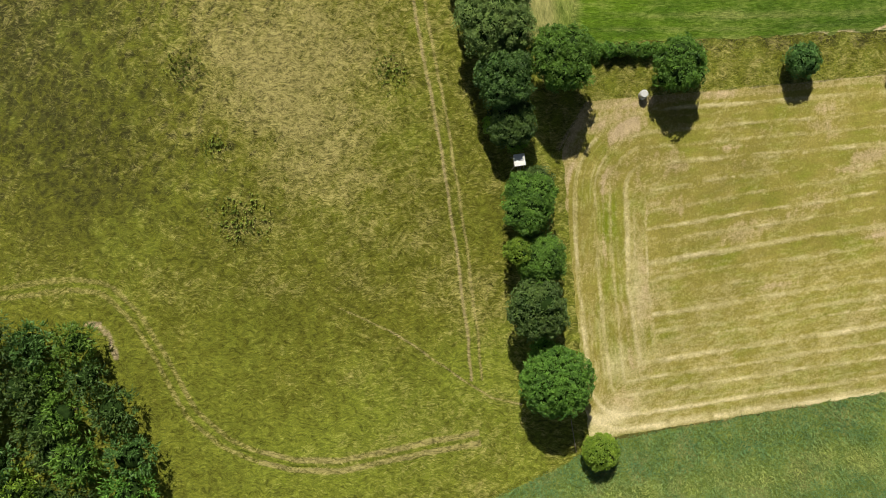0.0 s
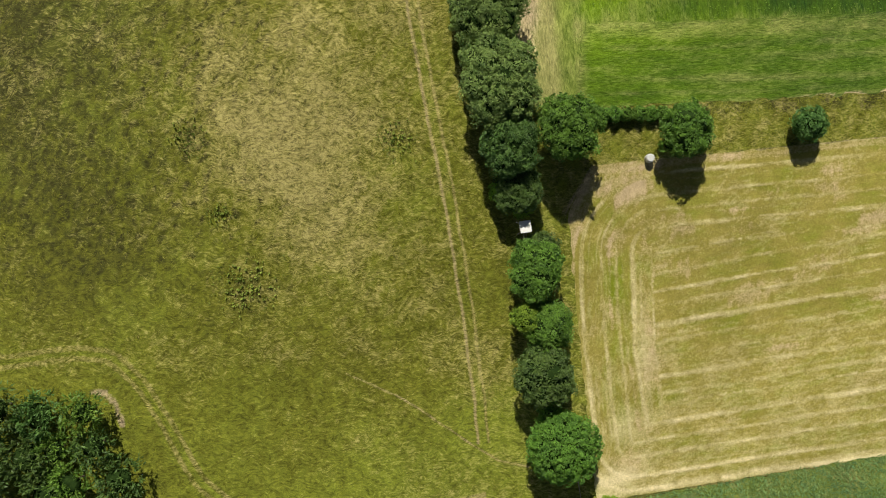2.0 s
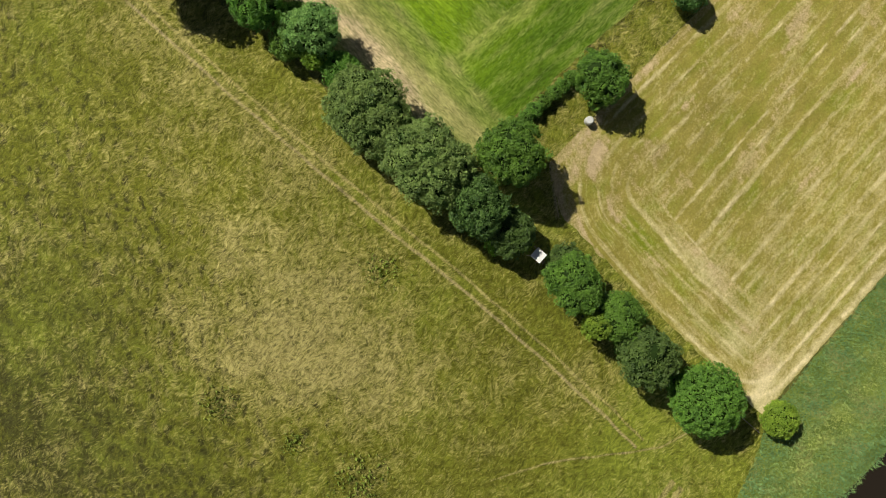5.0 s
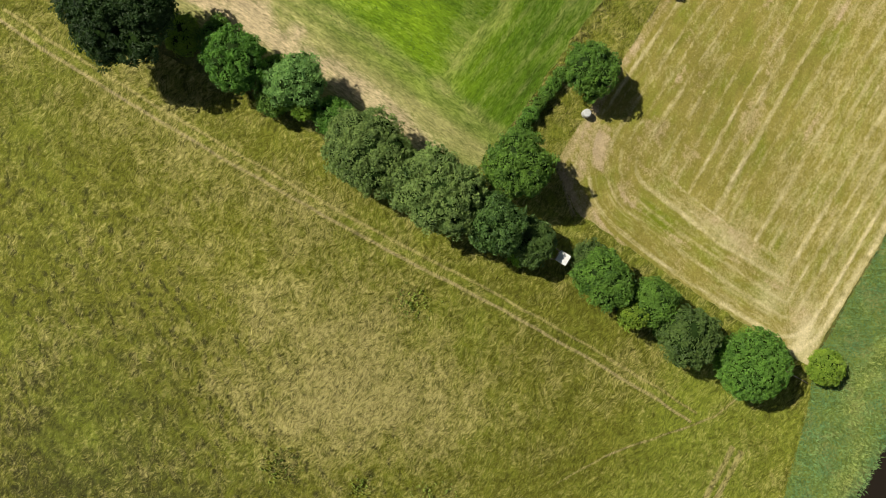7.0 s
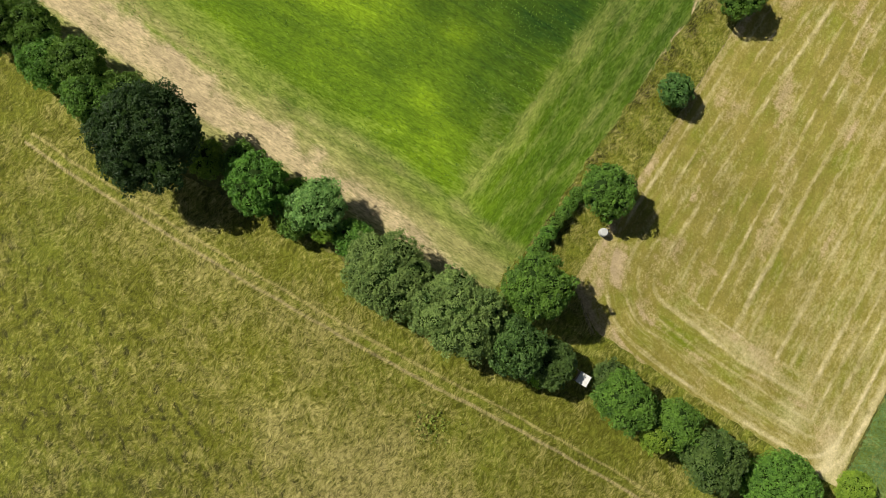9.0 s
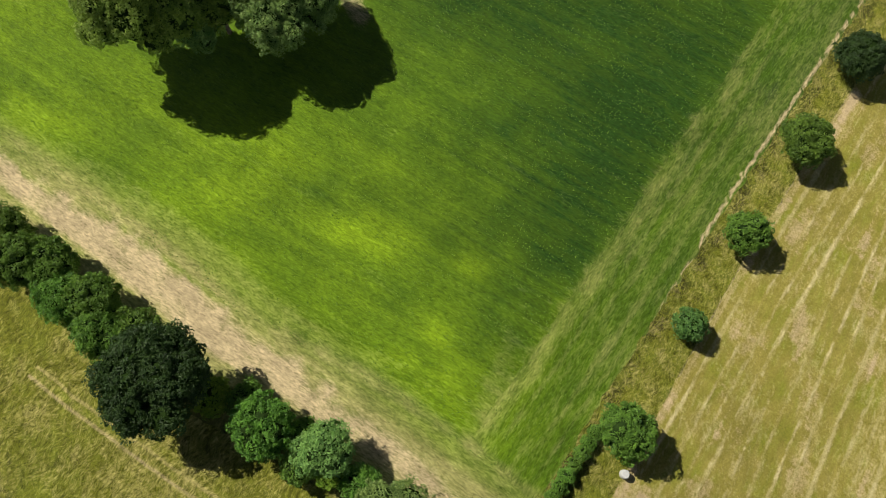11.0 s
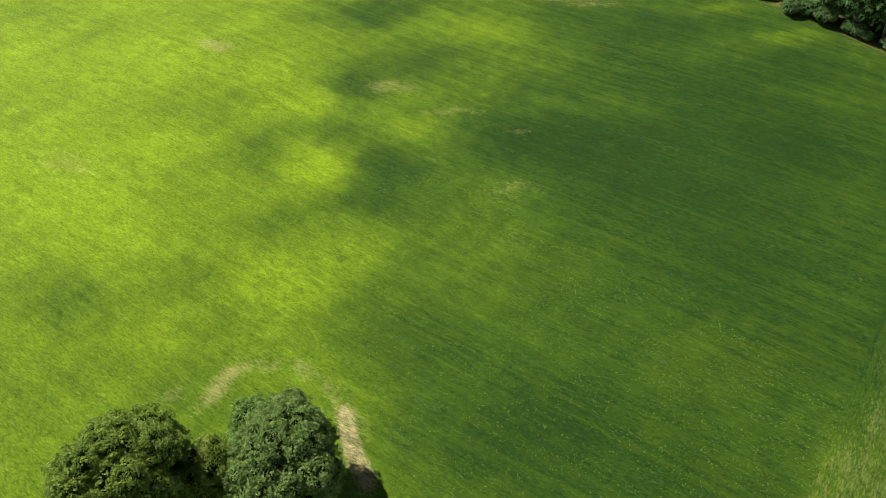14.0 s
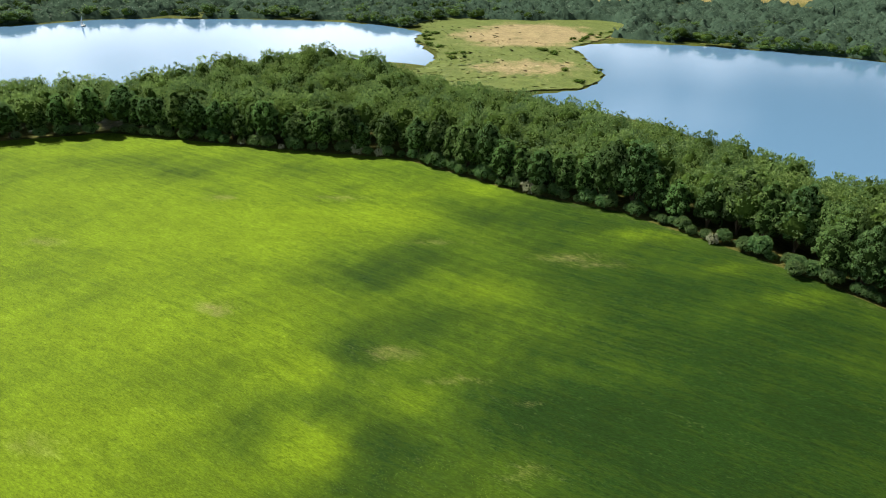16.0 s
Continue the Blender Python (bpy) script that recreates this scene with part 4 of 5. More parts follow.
tree("tree", -0.5, 73.0, 7.1, 12.4, "dark", "large very dark green tree in the hedgerow", seed=18, lumps=14, group=ROW, clump_r=0.6, size=0.2, depth=0.1)
for k, (x, y) in enumerate(((1.0, 80.5), (-1.6, 84.0), (0.8, 88.0), (-1.6, 92.0), (0.4, 96.5), (-2.2, 100.0), (-0.8, 105.0), (-3.0, 111.0))):
    tree("bush", x, y, 3.7, 6.2 + 0.5 * (k % 3), "mid", "broad green hedgerow bush with glossy leaves", "bush", seed=50 + k, group=ROW, squash=1.15, skirt=0.1)
rng = np.random.default_rng(60)
for k, y in enumerate(np.arange(-13, 69, 3.5)):
    if not 9 < y < 15:
        tree("bush", float(hedge_x(y)) + rng.uniform(-0.9, 1.6), y + rng.uniform(-1, 1), rng.uniform(2.0, 2.8), rng.uniform(3.2, 4.8), ("mid", "deep", "mid", "bright", "dark")[k % 5], "low green bush filling the hedgerow", "bush", seed=60 + k, group=ROW, skirt=0.05, clump_r=0.5, size=0.2)

# single trees on the grass strip
LINE = "young trees on the grass strip"
tree("tree", 32.0, 24.8, 3.9, 6.6, "mid", "round green young tree beside a water barrel", seed=31, lumps=9, group=LINE, skirt=0.12)
tree("tree", 49.5, 26.0, 2.5, 4.4, "deep", "small dark green young tree on the strip", seed=32, group=LINE, skirt=0.12, clump_r=0.5, size=0.2, depth=0.3)
tree("tree", 65.6, 27.2, 3.3, 6.0, "mid", "fresh green young tree on the strip", seed=33, lumps=7, group=LINE, skirt=0.12, clump_r=0.55, size=0.2, depth=0.3)
tree("tree", 83.0, 28.2, 4.2, 6.8, "mid", "round green young tree with a barrel under it", seed=34, lumps=9, group=LINE, skirt=0.12)
tree("tree", 100.6, 29.2, 4.0, 6.6, "dark", "dark green young tree on the strip", seed=35, lumps=8, group=LINE, skirt=0.12)
tree("bush", 22.6, -29.0, 2.9, 4.4, "bright", "round yellow-green bush in the reeds", "bush", seed=36, skirt=0.05, depth=0.06, clump_r=0.45, size=0.16)

# old trees in the crop, with shrubs behind
OLD = "old trees in the crop"
tree("tree", 34.2, 112.8, 9.3, 21.0, "olive", "large old olive green tree in the crop", seed=41, lumps=22, group=OLD, clump_r=0.62, size=0.19, depth=0.36, lobes=70, width=0.022, skirt=0.1)
tree("tree", 49.4, 100.8, 10.2, 14.8, "sage", "large old grey-green tree in the crop", seed=42, lumps=24, group=OLD, clump_r=0.62, size=0.19, depth=0.36, lobes=70, width=0.022, skirt=0.1, squash=0.8, turn=45)
tree("tree", 42.4, 107.4, 4.6, 14.5, "olive", "smaller olive tree between the old ones", seed=43, lumps=8, group=OLD, clump_r=0.8, skirt=0.2)
tree("tree", 38.6, 108.9, 4.2, 8.5, "glade", "low bushy light green tree before the old ones", seed=49, lumps=8, group=OLD, clump_r=0.8, skirt=0.1)
for k, (x, y, r, top) in enumerate(((53.0, 113.0, 4.2, 5.6), (57.0, 109.4, 4.4, 6.2), (48.0, 107.6, 4.4, 8.4))):
    tree("bush", x, y, r, top, "grey", "spreading grey-green shrub behind the old trees", "bush", seed=44 + k, group="shrubs round the old trees", skirt=0.05, clump_r=0.7, size=0.22)

# thicket at the meadow's corner
rng = np.random.default_rng(77)
k = 0
for ty in np.arange(-12.5, -50, -5.2):
    for tx in np.arange(float(np.interp(-ty, (10, 15, 20, 27, 33, 60), (-48.2, -45.4, -43.0, -40.8, -40.4, -41.5))) - 2.6, -80, -5.2):
        x, y = tx + rng.uniform(-1.2, 1.2), ty + rng.uniform(-1.2, 1.2)
        r, top = rng.uniform(2.6, 3.8), rng.uniform(4.0, 7.0)
        tree("bush", x, y, r, top, ("mid", "fir", "deep", "bright", "fir", "dark", "fir")[k % 7], "dark green bush with spiky shoots in the thicket", "bush", 100 + k, "bushes of the thicket", clump_r=0.9, size=0.4, dens=0.85, depth=0.4, lobes=16, spiky=True, width=0.12)
        k += 1

# low hedge on the strip
for k, x in enumerate(np.arange(19.5, 31, 1.7)):
    tree("bush", x, 27.3 + 0.05 * k, 1.25, 1.6, "mid", "low clipped green hedge bush", "bush", 200 + k, "low hedge on the strip", skirt=0.05, clump_r=0.4, size=0.16)

# ---- wood ----
FOREST = "trees at the edge of the wood"
rng = np.random.default_rng(5)
models = []
for k, (leaf, r, top) in enumerate((("wood", 6.8, 21), ("beech", 7.4, 23), ("wood", 6.2, 20), ("beech", 7.0, 22), ("beech", 5.6, 17))):
    x, y = 254.0 + 2.0 * (k % 2), 96.0 + 9.0 * k
    label = ("tall mid-green", "tall olive green", "tall fresh green", "tall dark green", "deep green")[k] + " leafy tree at the edge of the wood"
    models.append(tree("tree", x, y, r, top, leaf, label, seed=300 + k, group=FOREST, lumps=16, skirt=0.03, clump_r=1.0, size=0.34, depth=0.25, low=-0.95, dens=0.55))
spots = []
for y in np.concatenate([np.arange(-10, 94, 8.5), np.arange(142, 300, 8.5)]):
    spots.append((float(wood_edge(y)) + 5.0 + rng.uniform(-1.5, 1.5), y))
for s in np.linspace(0, 1, 26):
    y = 300 + 160 * s
    spots.append((float(wood_edge(y)) + 6 + rng.uniform(-2, 3), y + rng.uniform(-2, 2)))
for x, y in spots:
    m = models[rng.integers(5)]
    g = rng.uniform(0.75, 1.15)
    copy_thing(m, pose(x, y, float(height(x, y)) - 0.1, 0, 0, rng.uniform(0, 360)) @ Matrix.Diagonal((g, g, g * rng.uniform(0.9, 1.1), 1)))


shrub = tree("bush", 236.5, 100.0, 2.6, 4.0, "beech", "low leafy bush at the foot of the wood", "bush", 330, "bushes along the wood", skirt=0.02, clump_r=0.7, size=0.36, lumps=6)
pale = tree("bush", 243.0, 126.0, 2.2, 3.4, "blossom", "pale flowering elder bush at the wood's edge", "bush", 331, "bushes along the wood", skirt=0.02, clump_r=0.7, size=0.42)
for y in np.arange(40, 420, 4.6):
    yy = y + rng.uniform(-2, 2)
    x, g = float(wood_edge(yy)) + rng.uniform(0.6, 3.2), rng.uniform(0.6, 1.5)
    copy_thing(pale if rng.uniform() < 0.05 else shrub, pose(x, yy, float(height(x, yy)) - 0.1, 0, 0, rng.uniform(0, 360)) @ Matrix.Diagonal((g, g, g, 1)))


def wood_mesh(name, places, leaf_mats, label, clumps, leaves, size, clump_r, r_span, top_span, seed, nu=13, nv=8, low=0.0):
    """Many trees joined into one wood."""
    rng = np.random.default_rng(seed)
    protos = [crown_arrays(rng, 1, 1, 1, clumps, clump_r, leaves, size, 14, 0.2, low, 0.74, nu, nv, 0.45, reach=(0.80, 1.0), width=0.08, ball=True) for _ in range(6)]
    vs, fs, ss, n = [], [], [], 0
    for x, y, g in places:
        v, f, s = protos[rng.integers(6)]
        r, top, a = g * rng.uniform(*r_span), g * rng.uniform(*top_span), rng.uniform(0, 6.28)
        c, t = math.cos(a), math.sin(a)
        p = np.stack([(v[:, 0] * c - v[:, 1] * t) * r + x, (v[:, 0] * t + v[:, 1] * c) * r + y, v[:, 2] * top * 0.42 + top * 0.58 + float(height(x, y))], -1)
        k = rng.integers(len(leaf_mats))
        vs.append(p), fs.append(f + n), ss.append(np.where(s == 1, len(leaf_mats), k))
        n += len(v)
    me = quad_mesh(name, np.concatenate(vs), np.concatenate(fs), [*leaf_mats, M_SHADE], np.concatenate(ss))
    return tagged(new(name, me), label, "wood", kind="stuff")


inner = []
rng = np.random.default_rng(9)
for y in np.arange(-20, 520, 9.6):
    lo = float(wood_edge(y)) + 13
    hi = float(np.interp(y, (-20, 89, 119, 166, 198, 275, 305, 354, 390, 425, 445, 520), (318, 324, 329, 338, 344, 342, 344, 347, 340, 326, 240, 120)))
    for x in np.arange(lo, hi, 9.2):
        inner.append((x + rng.uniform(-3.2, 3.2), y + rng.uniform(-3.2, 3.2), float(1 - 0.25 * smooth(hi - 20, hi, x))))
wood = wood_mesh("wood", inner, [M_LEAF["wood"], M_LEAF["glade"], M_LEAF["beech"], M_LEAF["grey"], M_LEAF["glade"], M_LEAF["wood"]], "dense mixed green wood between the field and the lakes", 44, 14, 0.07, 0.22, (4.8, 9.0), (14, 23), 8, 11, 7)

rng = np.random.default_rng(10)
def shore_at(a):
    """Distance of the far shore in that direction, in degrees."""
    return np.interp(a, (-8, 7, 14, 20, 29, 32, 40, 43, 48, 55, 65, 72, 96), (668, 667, 666, 668, 680, 760, 770, 700, 750, 768, 800, 786, 800))


def wooded(x, y, a, d):
    near = d - shore_at(a)
    k = smooth(-0.75, -0.55, wobble(x, y, 170, 71)) * smooth(4, 14, near)
    for cx, cy, rx, ry, turn in OPEN:
        k = k * (1 - smooth(0.3, 0.5, spot(x, y, cx, cy, rx, ry, turn)))
    return k


da, dd = np.meshgrid(np.linspace(-10, 98, 330), np.concatenate([np.arange(662, 1100, 4.5), np.arange(1100, 1900, 9.0)]), indexing="ij")
fx, fy = 38 + dd * np.cos(np.radians(da)), 66 + dd * np.sin(np.radians(da))
top = np.zeros(fx.shape)
cell = 13.0
for i in (-1, 0, 1):
    for j in (-1, 0, 1):
        cx, cy = np.floor(fx / cell) + i, np.floor(fy / cell) + j
        h1, h2, h3 = (np.sin(cx * p + cy * q) * 43758.5453 % 1.0 for p, q in ((12.9898, 78.233), (39.346, 11.135), (73.156, 52.235)))
        gap = np.hypot(fx - (cx + h1) * cell, fy - (cy + h2) * cell)
        top = np.maximum(top, (8 + 9 * h3) * (1 - np.clip(gap / (7.0 + 4 * h1), 0, 1.2) ** 2))
share = wooded(fx, fy, da, dd)
fz = height(fx, fy) + np.where(share > 0.5, np.maximum(top, 6.5) * (0.6 + 0.4 * smooth(14, 60, dd - shore_at(da))), -3.0) + 0.8 * wobble(fx, fy, 16, 72)
leafy = np.random.default_rng(74).permutation(np.flatnonzero((share > 0.5) & (dd < 1300)))
leafy = np.concatenate([leafy, leafy, leafy, leafy])[:90000]
frng = np.random.default_rng(75)
spots = np.stack([fx.ravel()[leafy], fy.ravel()[leafy], fz.ravel()[leafy]], -1) + frng.normal(size=(len(leafy), 3)) * (2.0, 2.0, 0.5) + (0, 0, 0.4)
leaf_v = cards(frng, spots, unit(frng.normal(size=spots.shape) * 0.55 + (0, 0, 1.0)), 1.0, 0.7)
hull_v = np.stack([fx.ravel(), fy.ravel(), fz.ravel()], -1)
hull_q = grid_quads(*fx.shape)
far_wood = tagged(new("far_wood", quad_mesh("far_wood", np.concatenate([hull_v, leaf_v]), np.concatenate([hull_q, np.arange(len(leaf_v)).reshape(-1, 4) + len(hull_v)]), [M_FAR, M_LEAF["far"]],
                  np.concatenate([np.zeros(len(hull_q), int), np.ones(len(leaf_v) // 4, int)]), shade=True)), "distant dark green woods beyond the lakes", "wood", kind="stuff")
belts = []
while len(belts) < 620:
    a = rng.uniform(-8, 96)
    d = float(shore_at(a)) + 6 + rng.uniform(0, 1) ** 2 * 120
    x, y = 38 + d * math.cos(radians(a)), 66 + d * math.sin(radians(a))
    if wobble(x, y, 60, 73) > -0.2 and spot(x, y, 620, 440, 130, 66, -10) < 0.35:
        belts.append((x, y, 1.0))
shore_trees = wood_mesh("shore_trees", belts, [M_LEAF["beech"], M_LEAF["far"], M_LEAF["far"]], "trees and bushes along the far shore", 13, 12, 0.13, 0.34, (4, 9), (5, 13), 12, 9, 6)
scrub = [(x + rng.uniform(-7, 7), y + rng.uniform(-7, 7), 1.0) for x, y in ((466, 412), (480, 425), (495, 455), (500, 470), (515, 480), (530, 500), (545, 505), (535, 372), (545, 380), (540, 365), (487, 318), (500, 308), (600, 385), (615, 388), (632, 386), (650, 388), (668, 392), (462, 300)) for _ in range(3)]
marsh_scrub = wood_mesh("marsh_scrub", scrub, [M_LEAF["mid"], M_LEAF["olive"]], "scattered green scrub on the marsh", 15, 9, 0.16, 0.32, (1.6, 4), (1.6, 3.6), 13, 9, 6)

# ---- tall grass ----
def tufts(name, xy, length, width, lean, mats, slots, seed, label, category, upright=0.55, values=None, swirl=2.2, ruffle=0.7, comb=9.0):
    """Blades standing on the land, each leaning with the wind's swirl."""
    rng = np.random.default_rng(seed)
    x, y = xy.T
    n = len(x)
    a = swirl * wobble(x, y, comb, seed + 1) + rng.normal(size=n) * ruffle
    way = np.stack([np.cos(a), np.sin(a), np.zeros(n)], -1)
    s = np.stack([-np.sin(a), np.cos(a), np.zeros(n)], -1) * (width * rng.uniform(0.6, 1.4, n))[:, None]
    ln = (length * rng.uniform(0.5, 1.4, n))[:, None]
    root = np.stack([x, y, height(x, y) + 0.03], -1)
    up = np.array([0, 0, 1.0])
    mid = root + ln * (0.6 * upright * up + 0.35 * lean * way)
    tip = root + ln * (upright * up + lean * way)
    v = np.stack([root, mid + s, tip, mid - s], 1).reshape(-1, 3)
    floats = {k: np.repeat(q, 4) for k, q in values(x, y).items()} if values else None
    me = quad_mesh(name, v, np.arange(4 * n).reshape(-1, 4), mats, slots, floats)
    return tagged(new(name, me), label, category, kind="stuff")


def scatter(seed, n, x0, x1, y0, y1):
    rng = np.random.default_rng(seed)
    return np.stack([rng.uniform(x0, x1, n), rng.uniform(y0, y1, n)], -1)


M_BLADE = field_material("meadow_blade", (0.165, 0.18, 0.016), (0.215, 0.22, 0.026), (0.42, 0.37, 0.14), (0.18, 0.225, 0.014), (0.4, 0.33, 0.18), (0.095, 0.095, 0.018), 0.42, 0.0, contrast=0.35, each=0.16)
g = scatter(81, 260000, -72, 16, -38, 104)
mv = meadow_values(g[:, 0], g[:, 1])
keep = (g[:, 0] < hedge_x(g[:, 1]) - 2.4) & (mv["bare"] < 0.3) & (mv["tone"] < 1.1)
keep &= wobble(g[:, 0], g[:, 1], 1.3, 88) + 0.6 * wobble(g[:, 0], g[:, 1], 6, 89) > -0.45
for d in (-0.75, 0.75):
    keep &= (line_near(g[:, 0], g[:, 1], shifted(TRACK, d * 1.04), 0.6) < 0.35) & (line_near(g[:, 0], g[:, 1], shifted(BEND, d * 1.06), 0.9) < 0.3)
keep &= line_near(g[:, 0], g[:, 1], FOOTPATH, 0.5) < 0.5
keep &= np.random.default_rng(83).uniform(size=len(g)) < 0.20 + 0.72 * smooth(-8, 18, g[:, 1]) * smooth(6, -14, g[:, 0] - 2 * np.sin(g[:, 1] / 5)) * (0.6 + 0.4 * smooth(-0.3, 0.3, wobble(g[:, 0], g[:, 1], 7, 84)))
g = g[keep]
lawn = scatter(99, 26000, 14, 125, 18, 36)
lv = np.interp(lawn[:, 0], (15.5, 19.5, 63, 97, 140), (12, 20.6, 24.8, 26.8, 28.6)), np.interp(lawn[:, 0], (12.5, 20, 62.9, 109, 150), (29.2, 28.9, 30.8, 33.6, 35.6))
lawn = lawn[(lawn[:, 1] > lv[0]) & (lawn[:, 1] < lv[1])]
g = np.concatenate([g, lawn])
meadow_tufts = tufts("meadow_tufts", g, 0.55, 0.034, 0.95, [M_BLADE], None, 82, "long olive and straw-coloured meadow grass", "grass", 0.12, meadow_values, 3.0, 0.6, 4.0)
weeds = []
rng = np.random.default_rng(90)
for cx, cy, r in WEEDS:
    n = int(200 * r)
    weeds.append(np.stack([rng.normal(cx, r * 0.75, n), rng.normal(cy, r * 0.75, n)], -1))
g = np.concatenate(weeds)
g = g[wobble(g[:, 0], g[:, 1], 1.1, 91) > 0.1]
dock = tufts("weed_clumps", g, 0.5, 0.11, 0.6, [M_LEAF["olive"]], None, 92, "dark green weeds among the meadow grass", "weeds", 0.8)

M_REED = field_material("reed_leaf", (0.135, 0.230, 0.068), (0.185, 0.290, 0.095), (0.29, 0.34, 0.085), (0.090, 0.190, 0.072), (0.3, 0.3, 0.15), (0.08, 0.14, 0.06), 0.5, 0.0, contrast=0.3, each=0.12)


def reed_values(x, y):
    out = np.interp(x, [p[0] for p in REED_N], [p[1] for p in REED_N]) - y
    dry = 0.6 * np.exp(-((out - 9 - 1.5 * wobble(x, y, 20, 86)) / 3.2) ** 2) + 0.25 * wobble(x, y, 7, 88)
    return {"dry": dry, "lush": 0.35 + 0.4 * wobble(x, y, 5, 89), "bare": 0 * x, "tone": 0.1 + 0.25 * wobble(x, y, 2.2, 90)}


g = scatter(85, 150000, -20, 125, -52, -8)
north = np.interp(g[:, 0], [p[0] for p in REED_N], [p[1] for p in REED_N])
south = np.interp(g[:, 0], [p[0] for p in REED_S], [p[1] for p in REED_S])
g = g[(g[:, 1] < north + 0.2) & (g[:, 1] > south - 0.6 + 0.8 * wobble(g[:, 0], g[:, 1], 5, 86))]
reeds = tufts("reeds", g, 0.8, 0.05, 0.6, [M_REED], None, 87, "tall blue-green reeds beside the pond", "reeds", 0.5, reed_values, 0.3, 3.0)

M_SPROUT = leaf_material("crop_leaf", (0.03, 0.075, 0.008), (0.20, 0.29, 0.03), 0.35, 1.4)
g = scatter(95, 44000, 8, 120, 31, 150)
g = g[(g[:, 0] > hedge_x(g[:, 1]) + 11) & (g[:, 1] > 32 + 0.047 * (g[:, 0] - 13)) & (wobble(g[:, 0] * 1.0 + 0.14 * g[:, 1], g[:, 1] * 0.12, 2.6, 96) + 0.5 * wobble(g[:, 0], g[:, 1], 9, 97) > -0.2)]
sprouts = tufts("crop_plants", g, 0.28, 0.06, 0.7, [M_SPROUT], None, 98, "scattered leafy crop plants and weeds", "crop", 0.45)

# ---- hide and barrels ----
M_WHITE = plain_material("white_sheet", (0.78, 0.78, 0.76), (0.66, 0.66, 0.63), 0.5, 0.45, 0.01)
M_TIMBER = plain_material("weathered_timber", (0.20, 0.16, 0.11), (0.33, 0.28, 0.21), 0.3, 0.85, 0.01, (0.2, 1))
M_PLASTIC = plain_material("grey_plastic", (0.40, 0.41, 0.40), (0.52, 0.53, 0.52), 0.4, 0.5, 0.01)


def beam(a, b, w):
    bm = bmesh.new()
    tube(bm, a, b, w, w * 0.9, 6)
    return bm


def box(x0, x1, y0, y1, z0, z1, bevel=0.02):
    bm = bmesh.new()
    bmesh.ops.create_cube(bm, size=1, matrix=Matrix.LocRotScale(((x0 + x1) / 2, (y0 + y1) / 2, (z0 + z1) / 2), None, (x1 - x0, y1 - y0, z1 - z0)))
    bmesh.ops.bevel(bm, geom=bm.edges[:], offset=bevel, segments=1, affect="EDGES")
    return bm


hide = tagged(new("raised_hide"), "wooden raised hide with a white roof in the hedgerow", "raised hide")
hide.matrix_world = pose(10.3, 12.0, float(height(10.3, 12.0)), 0, 0, 8)
for sx in (-1, 1):
    for sy in (-1, 1):
        part("leg", beam((sx * 0.85, sy * 0.85, -0.2), (sx * 0.6, sy * 0.6, 2.1), 0.07), M_TIMBER, hide)
part("floor", box(-0.72, 0.72, -0.72, 0.72, 2.05, 2.15), M_TIMBER, hide)
for sx in (-1, 1):
    part("side_wall", box(sx * 0.69 - 0.02, sx * 0.69 + 0.02, -0.66, 0.66, 2.15, 3.3), M_TIMBER, hide)
    part("side_wall", box(-0.71, 0.71, sx * 0.69 - 0.02, sx * 0.69 + 0.02, 2.15, 3.0), M_TIMBER, hide)
bm = box(-0.76, 0.76, -0.8, 0.8, 3.34, 3.42)
for v in bm.verts:
    v.co.z += 0.12 * (1 - abs(v.co.x) / 0.84) + 0.06 * v.co.y
part("roof", bm, M_WHITE, hide, "creased white sheet roof")
for sx in (-0.22, 0.22):
    part("ladder_rail", beam((sx, -1.75, -0.1), (sx, -0.72, 2.3), 0.04), M_TIMBER, hide)
for k in range(7):
    f = 0.1 + k * 0.125
    part("rung", beam((-0.24, -1.75 + 1.03 * f, -0.1 + 2.4 * f), (0.24, -1.75 + 1.03 * f, -0.1 + 2.4 * f), 0.025), M_TIMBER, hide)


def barrel(x, y, r, h, label):
    ob = tagged(new("water_barrel"), label, "barrel", "water barrels")
    ob.matrix_world = pose(x, y, float(height(x, y)))
    bm = bmesh.new()
    prof = ((r * 0.9, 0), (r, 0.08), (r, h * 0.3), (r * 1.03, h * 0.33), (r, h * 0.36), (r, h * 0.66), (r * 1.03, h * 0.69), (r, h * 0.72), (r, h - 0.06), (r * 0.92, h))
    rings = [[bm.verts.new((q * math.cos(k * math.pi / 12), q * math.sin(k * math.pi / 12), z)) for k in range(24)] for q, z in prof]
    for lo, hi in zip(rings[:-1], rings[1:]):
        for k in range(24):
            bm.faces.new((lo[k], lo[(k + 1) % 24], hi[(k + 1) % 24], hi[k]))
    bm.faces.new(rings[-1])
    part("body", bm, M_PLASTIC, ob)
    bm = bmesh.new()
    bmesh.ops.create_cone(bm, cap_ends=True, segments=24, radius1=r * 0.9, radius2=r * 0.82, depth=0.08, matrix=Matrix.Translation((0, 0, h + 0.04)))
    part("lid", bm, M_PLASTIC, ob, "round pale grey lid")
    return ob


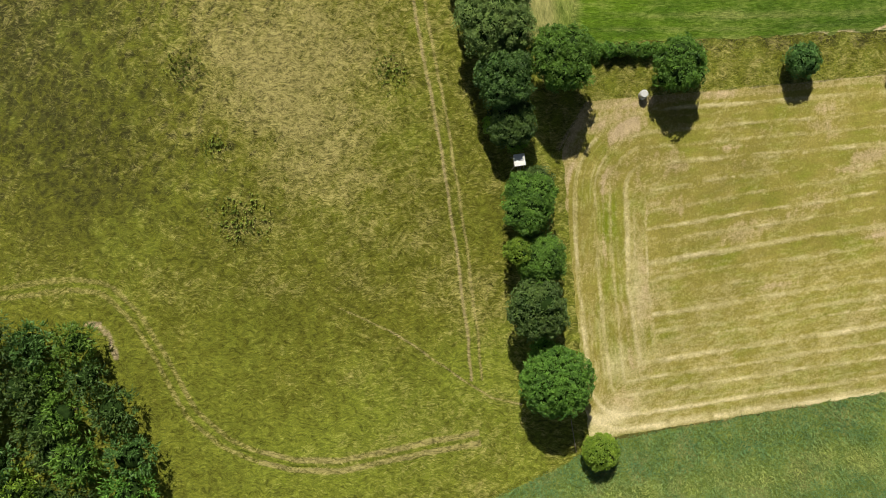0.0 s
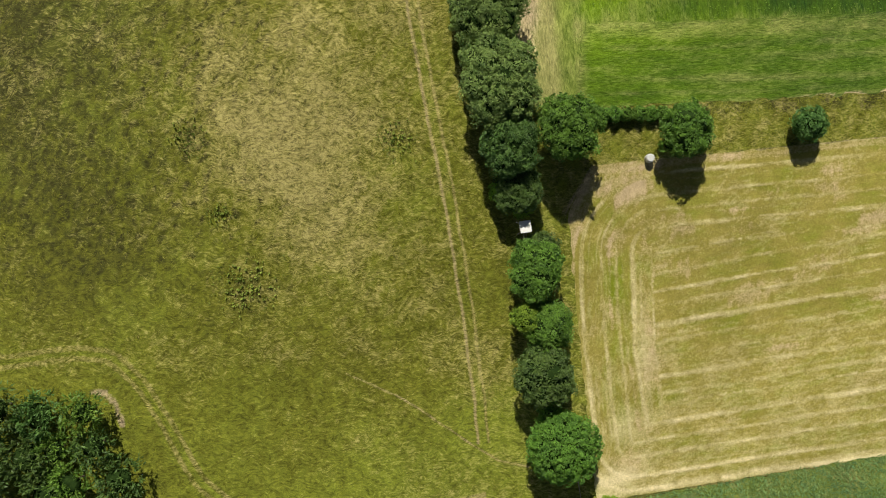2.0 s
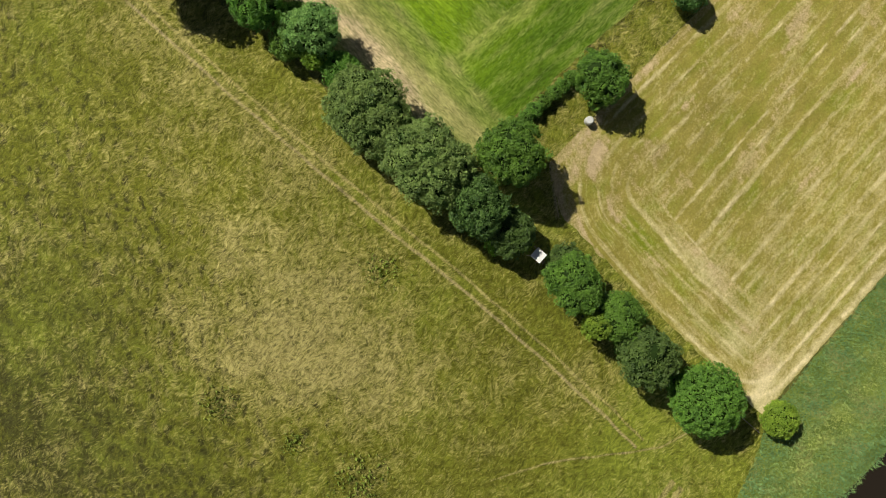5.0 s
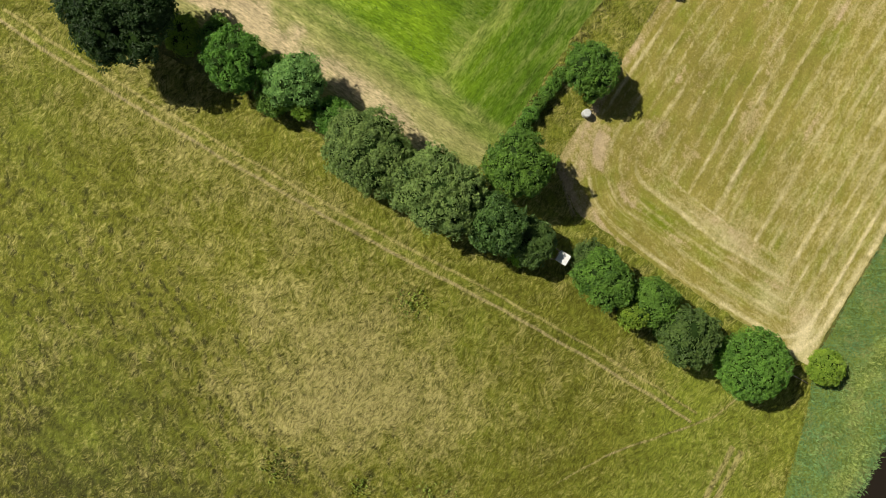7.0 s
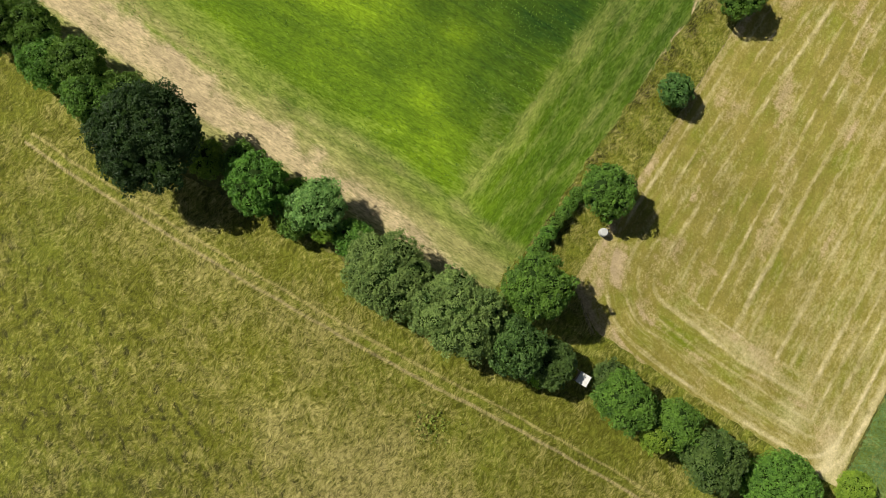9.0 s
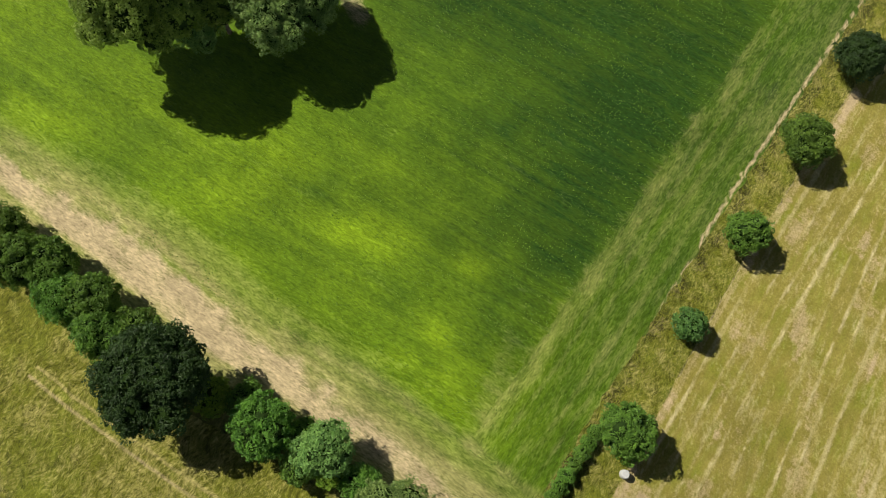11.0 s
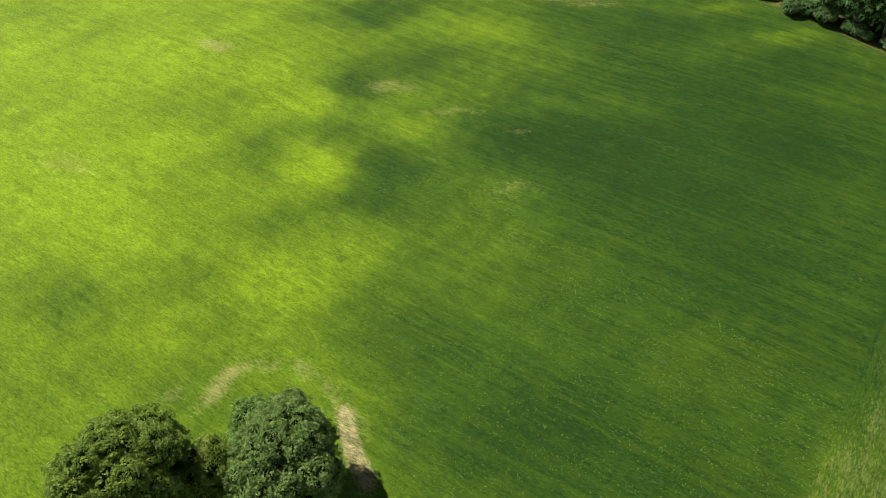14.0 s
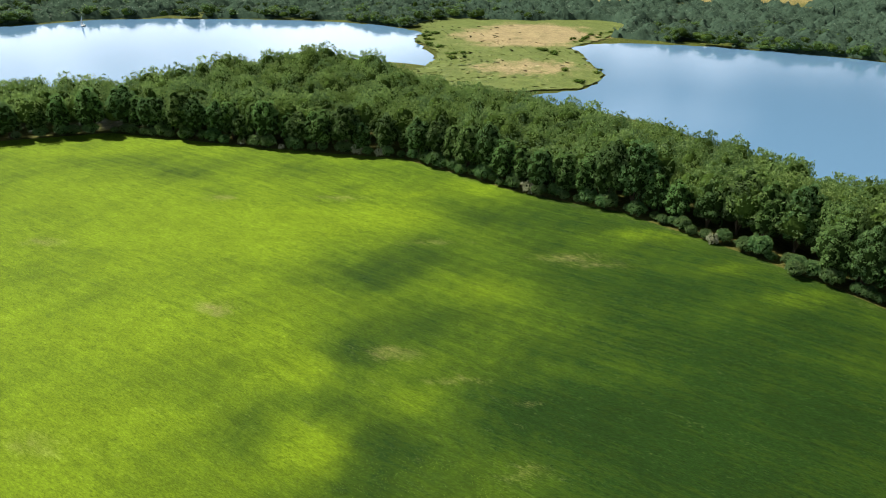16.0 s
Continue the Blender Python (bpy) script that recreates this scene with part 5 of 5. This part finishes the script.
barrel(27.9, 21.5, 0.58, 1.15, "round pale plastic water barrel with a round lid")
barrel(84.0, 25.2, 0.5, 1.0, "round pale plastic water barrel under a young tree")


# ---- sailing boat on the far lake ----
M_HULL = plain_material("white_hull", (0.75, 0.75, 0.73), (0.82, 0.82, 0.80), 1.0, 0.4, 0.0)
boat = tagged(new("sailing_boat"), "small white sailing boat on the far lake", "boat")
boat.matrix_world = pose(338, 760, WATER + 0.1, 0, 0, 40)
bm = bmesh.new()
ring_a = [bm.verts.new((3.2 * math.cos(a) if math.cos(a) < 0 else 4.2 * math.cos(a), 1.1 * math.sin(a), 0.0)) for a in np.linspace(0, 2 * math.pi, 16, endpoint=False)]
ring_b = [bm.verts.new((v.co.x * 1.08, v.co.y * 1.15, 0.9)) for v in ring_a]
for k in range(16):
    bm.faces.new((ring_a[k], ring_a[(k + 1) % 16], ring_b[(k + 1) % 16], ring_b[k]))
bm.faces.new(ring_b)
part("hull", bm, M_HULL, boat)
part("mast", beam((0.5, 0, 0.8), (0.5, 0, 10.5), 0.07), M_HULL, boat)
bm = bmesh.new()
sail_pts = [bm.verts.new(p) for p in ((0.45, 0.05, 1.6), (-3.4, 0.35, 1.5), (-1.8, 0.45, 5.0), (0.45, 0.05, 10.2), (0.45, -0.02, 1.6), (-3.4, 0.28, 1.5), (-1.8, 0.38, 5.0), (0.45, -0.02, 10.2))]
bm.faces.new(sail_pts[:4])
bm.faces.new(sail_pts[4:][::-1])
for k in range(4):
    bm.faces.new((sail_pts[k], sail_pts[4 + k], sail_pts[4 + (k + 1) % 4], sail_pts[(k + 1) % 4]))
part("sail", bm, M_HULL, boat, "white mainsail")

# a thin pole leaning from the last tree of the hedgerow
pole = tagged(new("pole"), "thin grey weathered pole lying beside the tree", "pole")
pole.matrix_world = pose(18.6, -24.8, float(height(18.6, -24.8)) + 0.1)
part("shaft", beam((0, 0, 0.35), (0.87, -4.86, 0.1 + float(height(19.5, -29.7) - height(18.6, -24.8)) - 0.1), 0.07), M_TIMBER, pole)
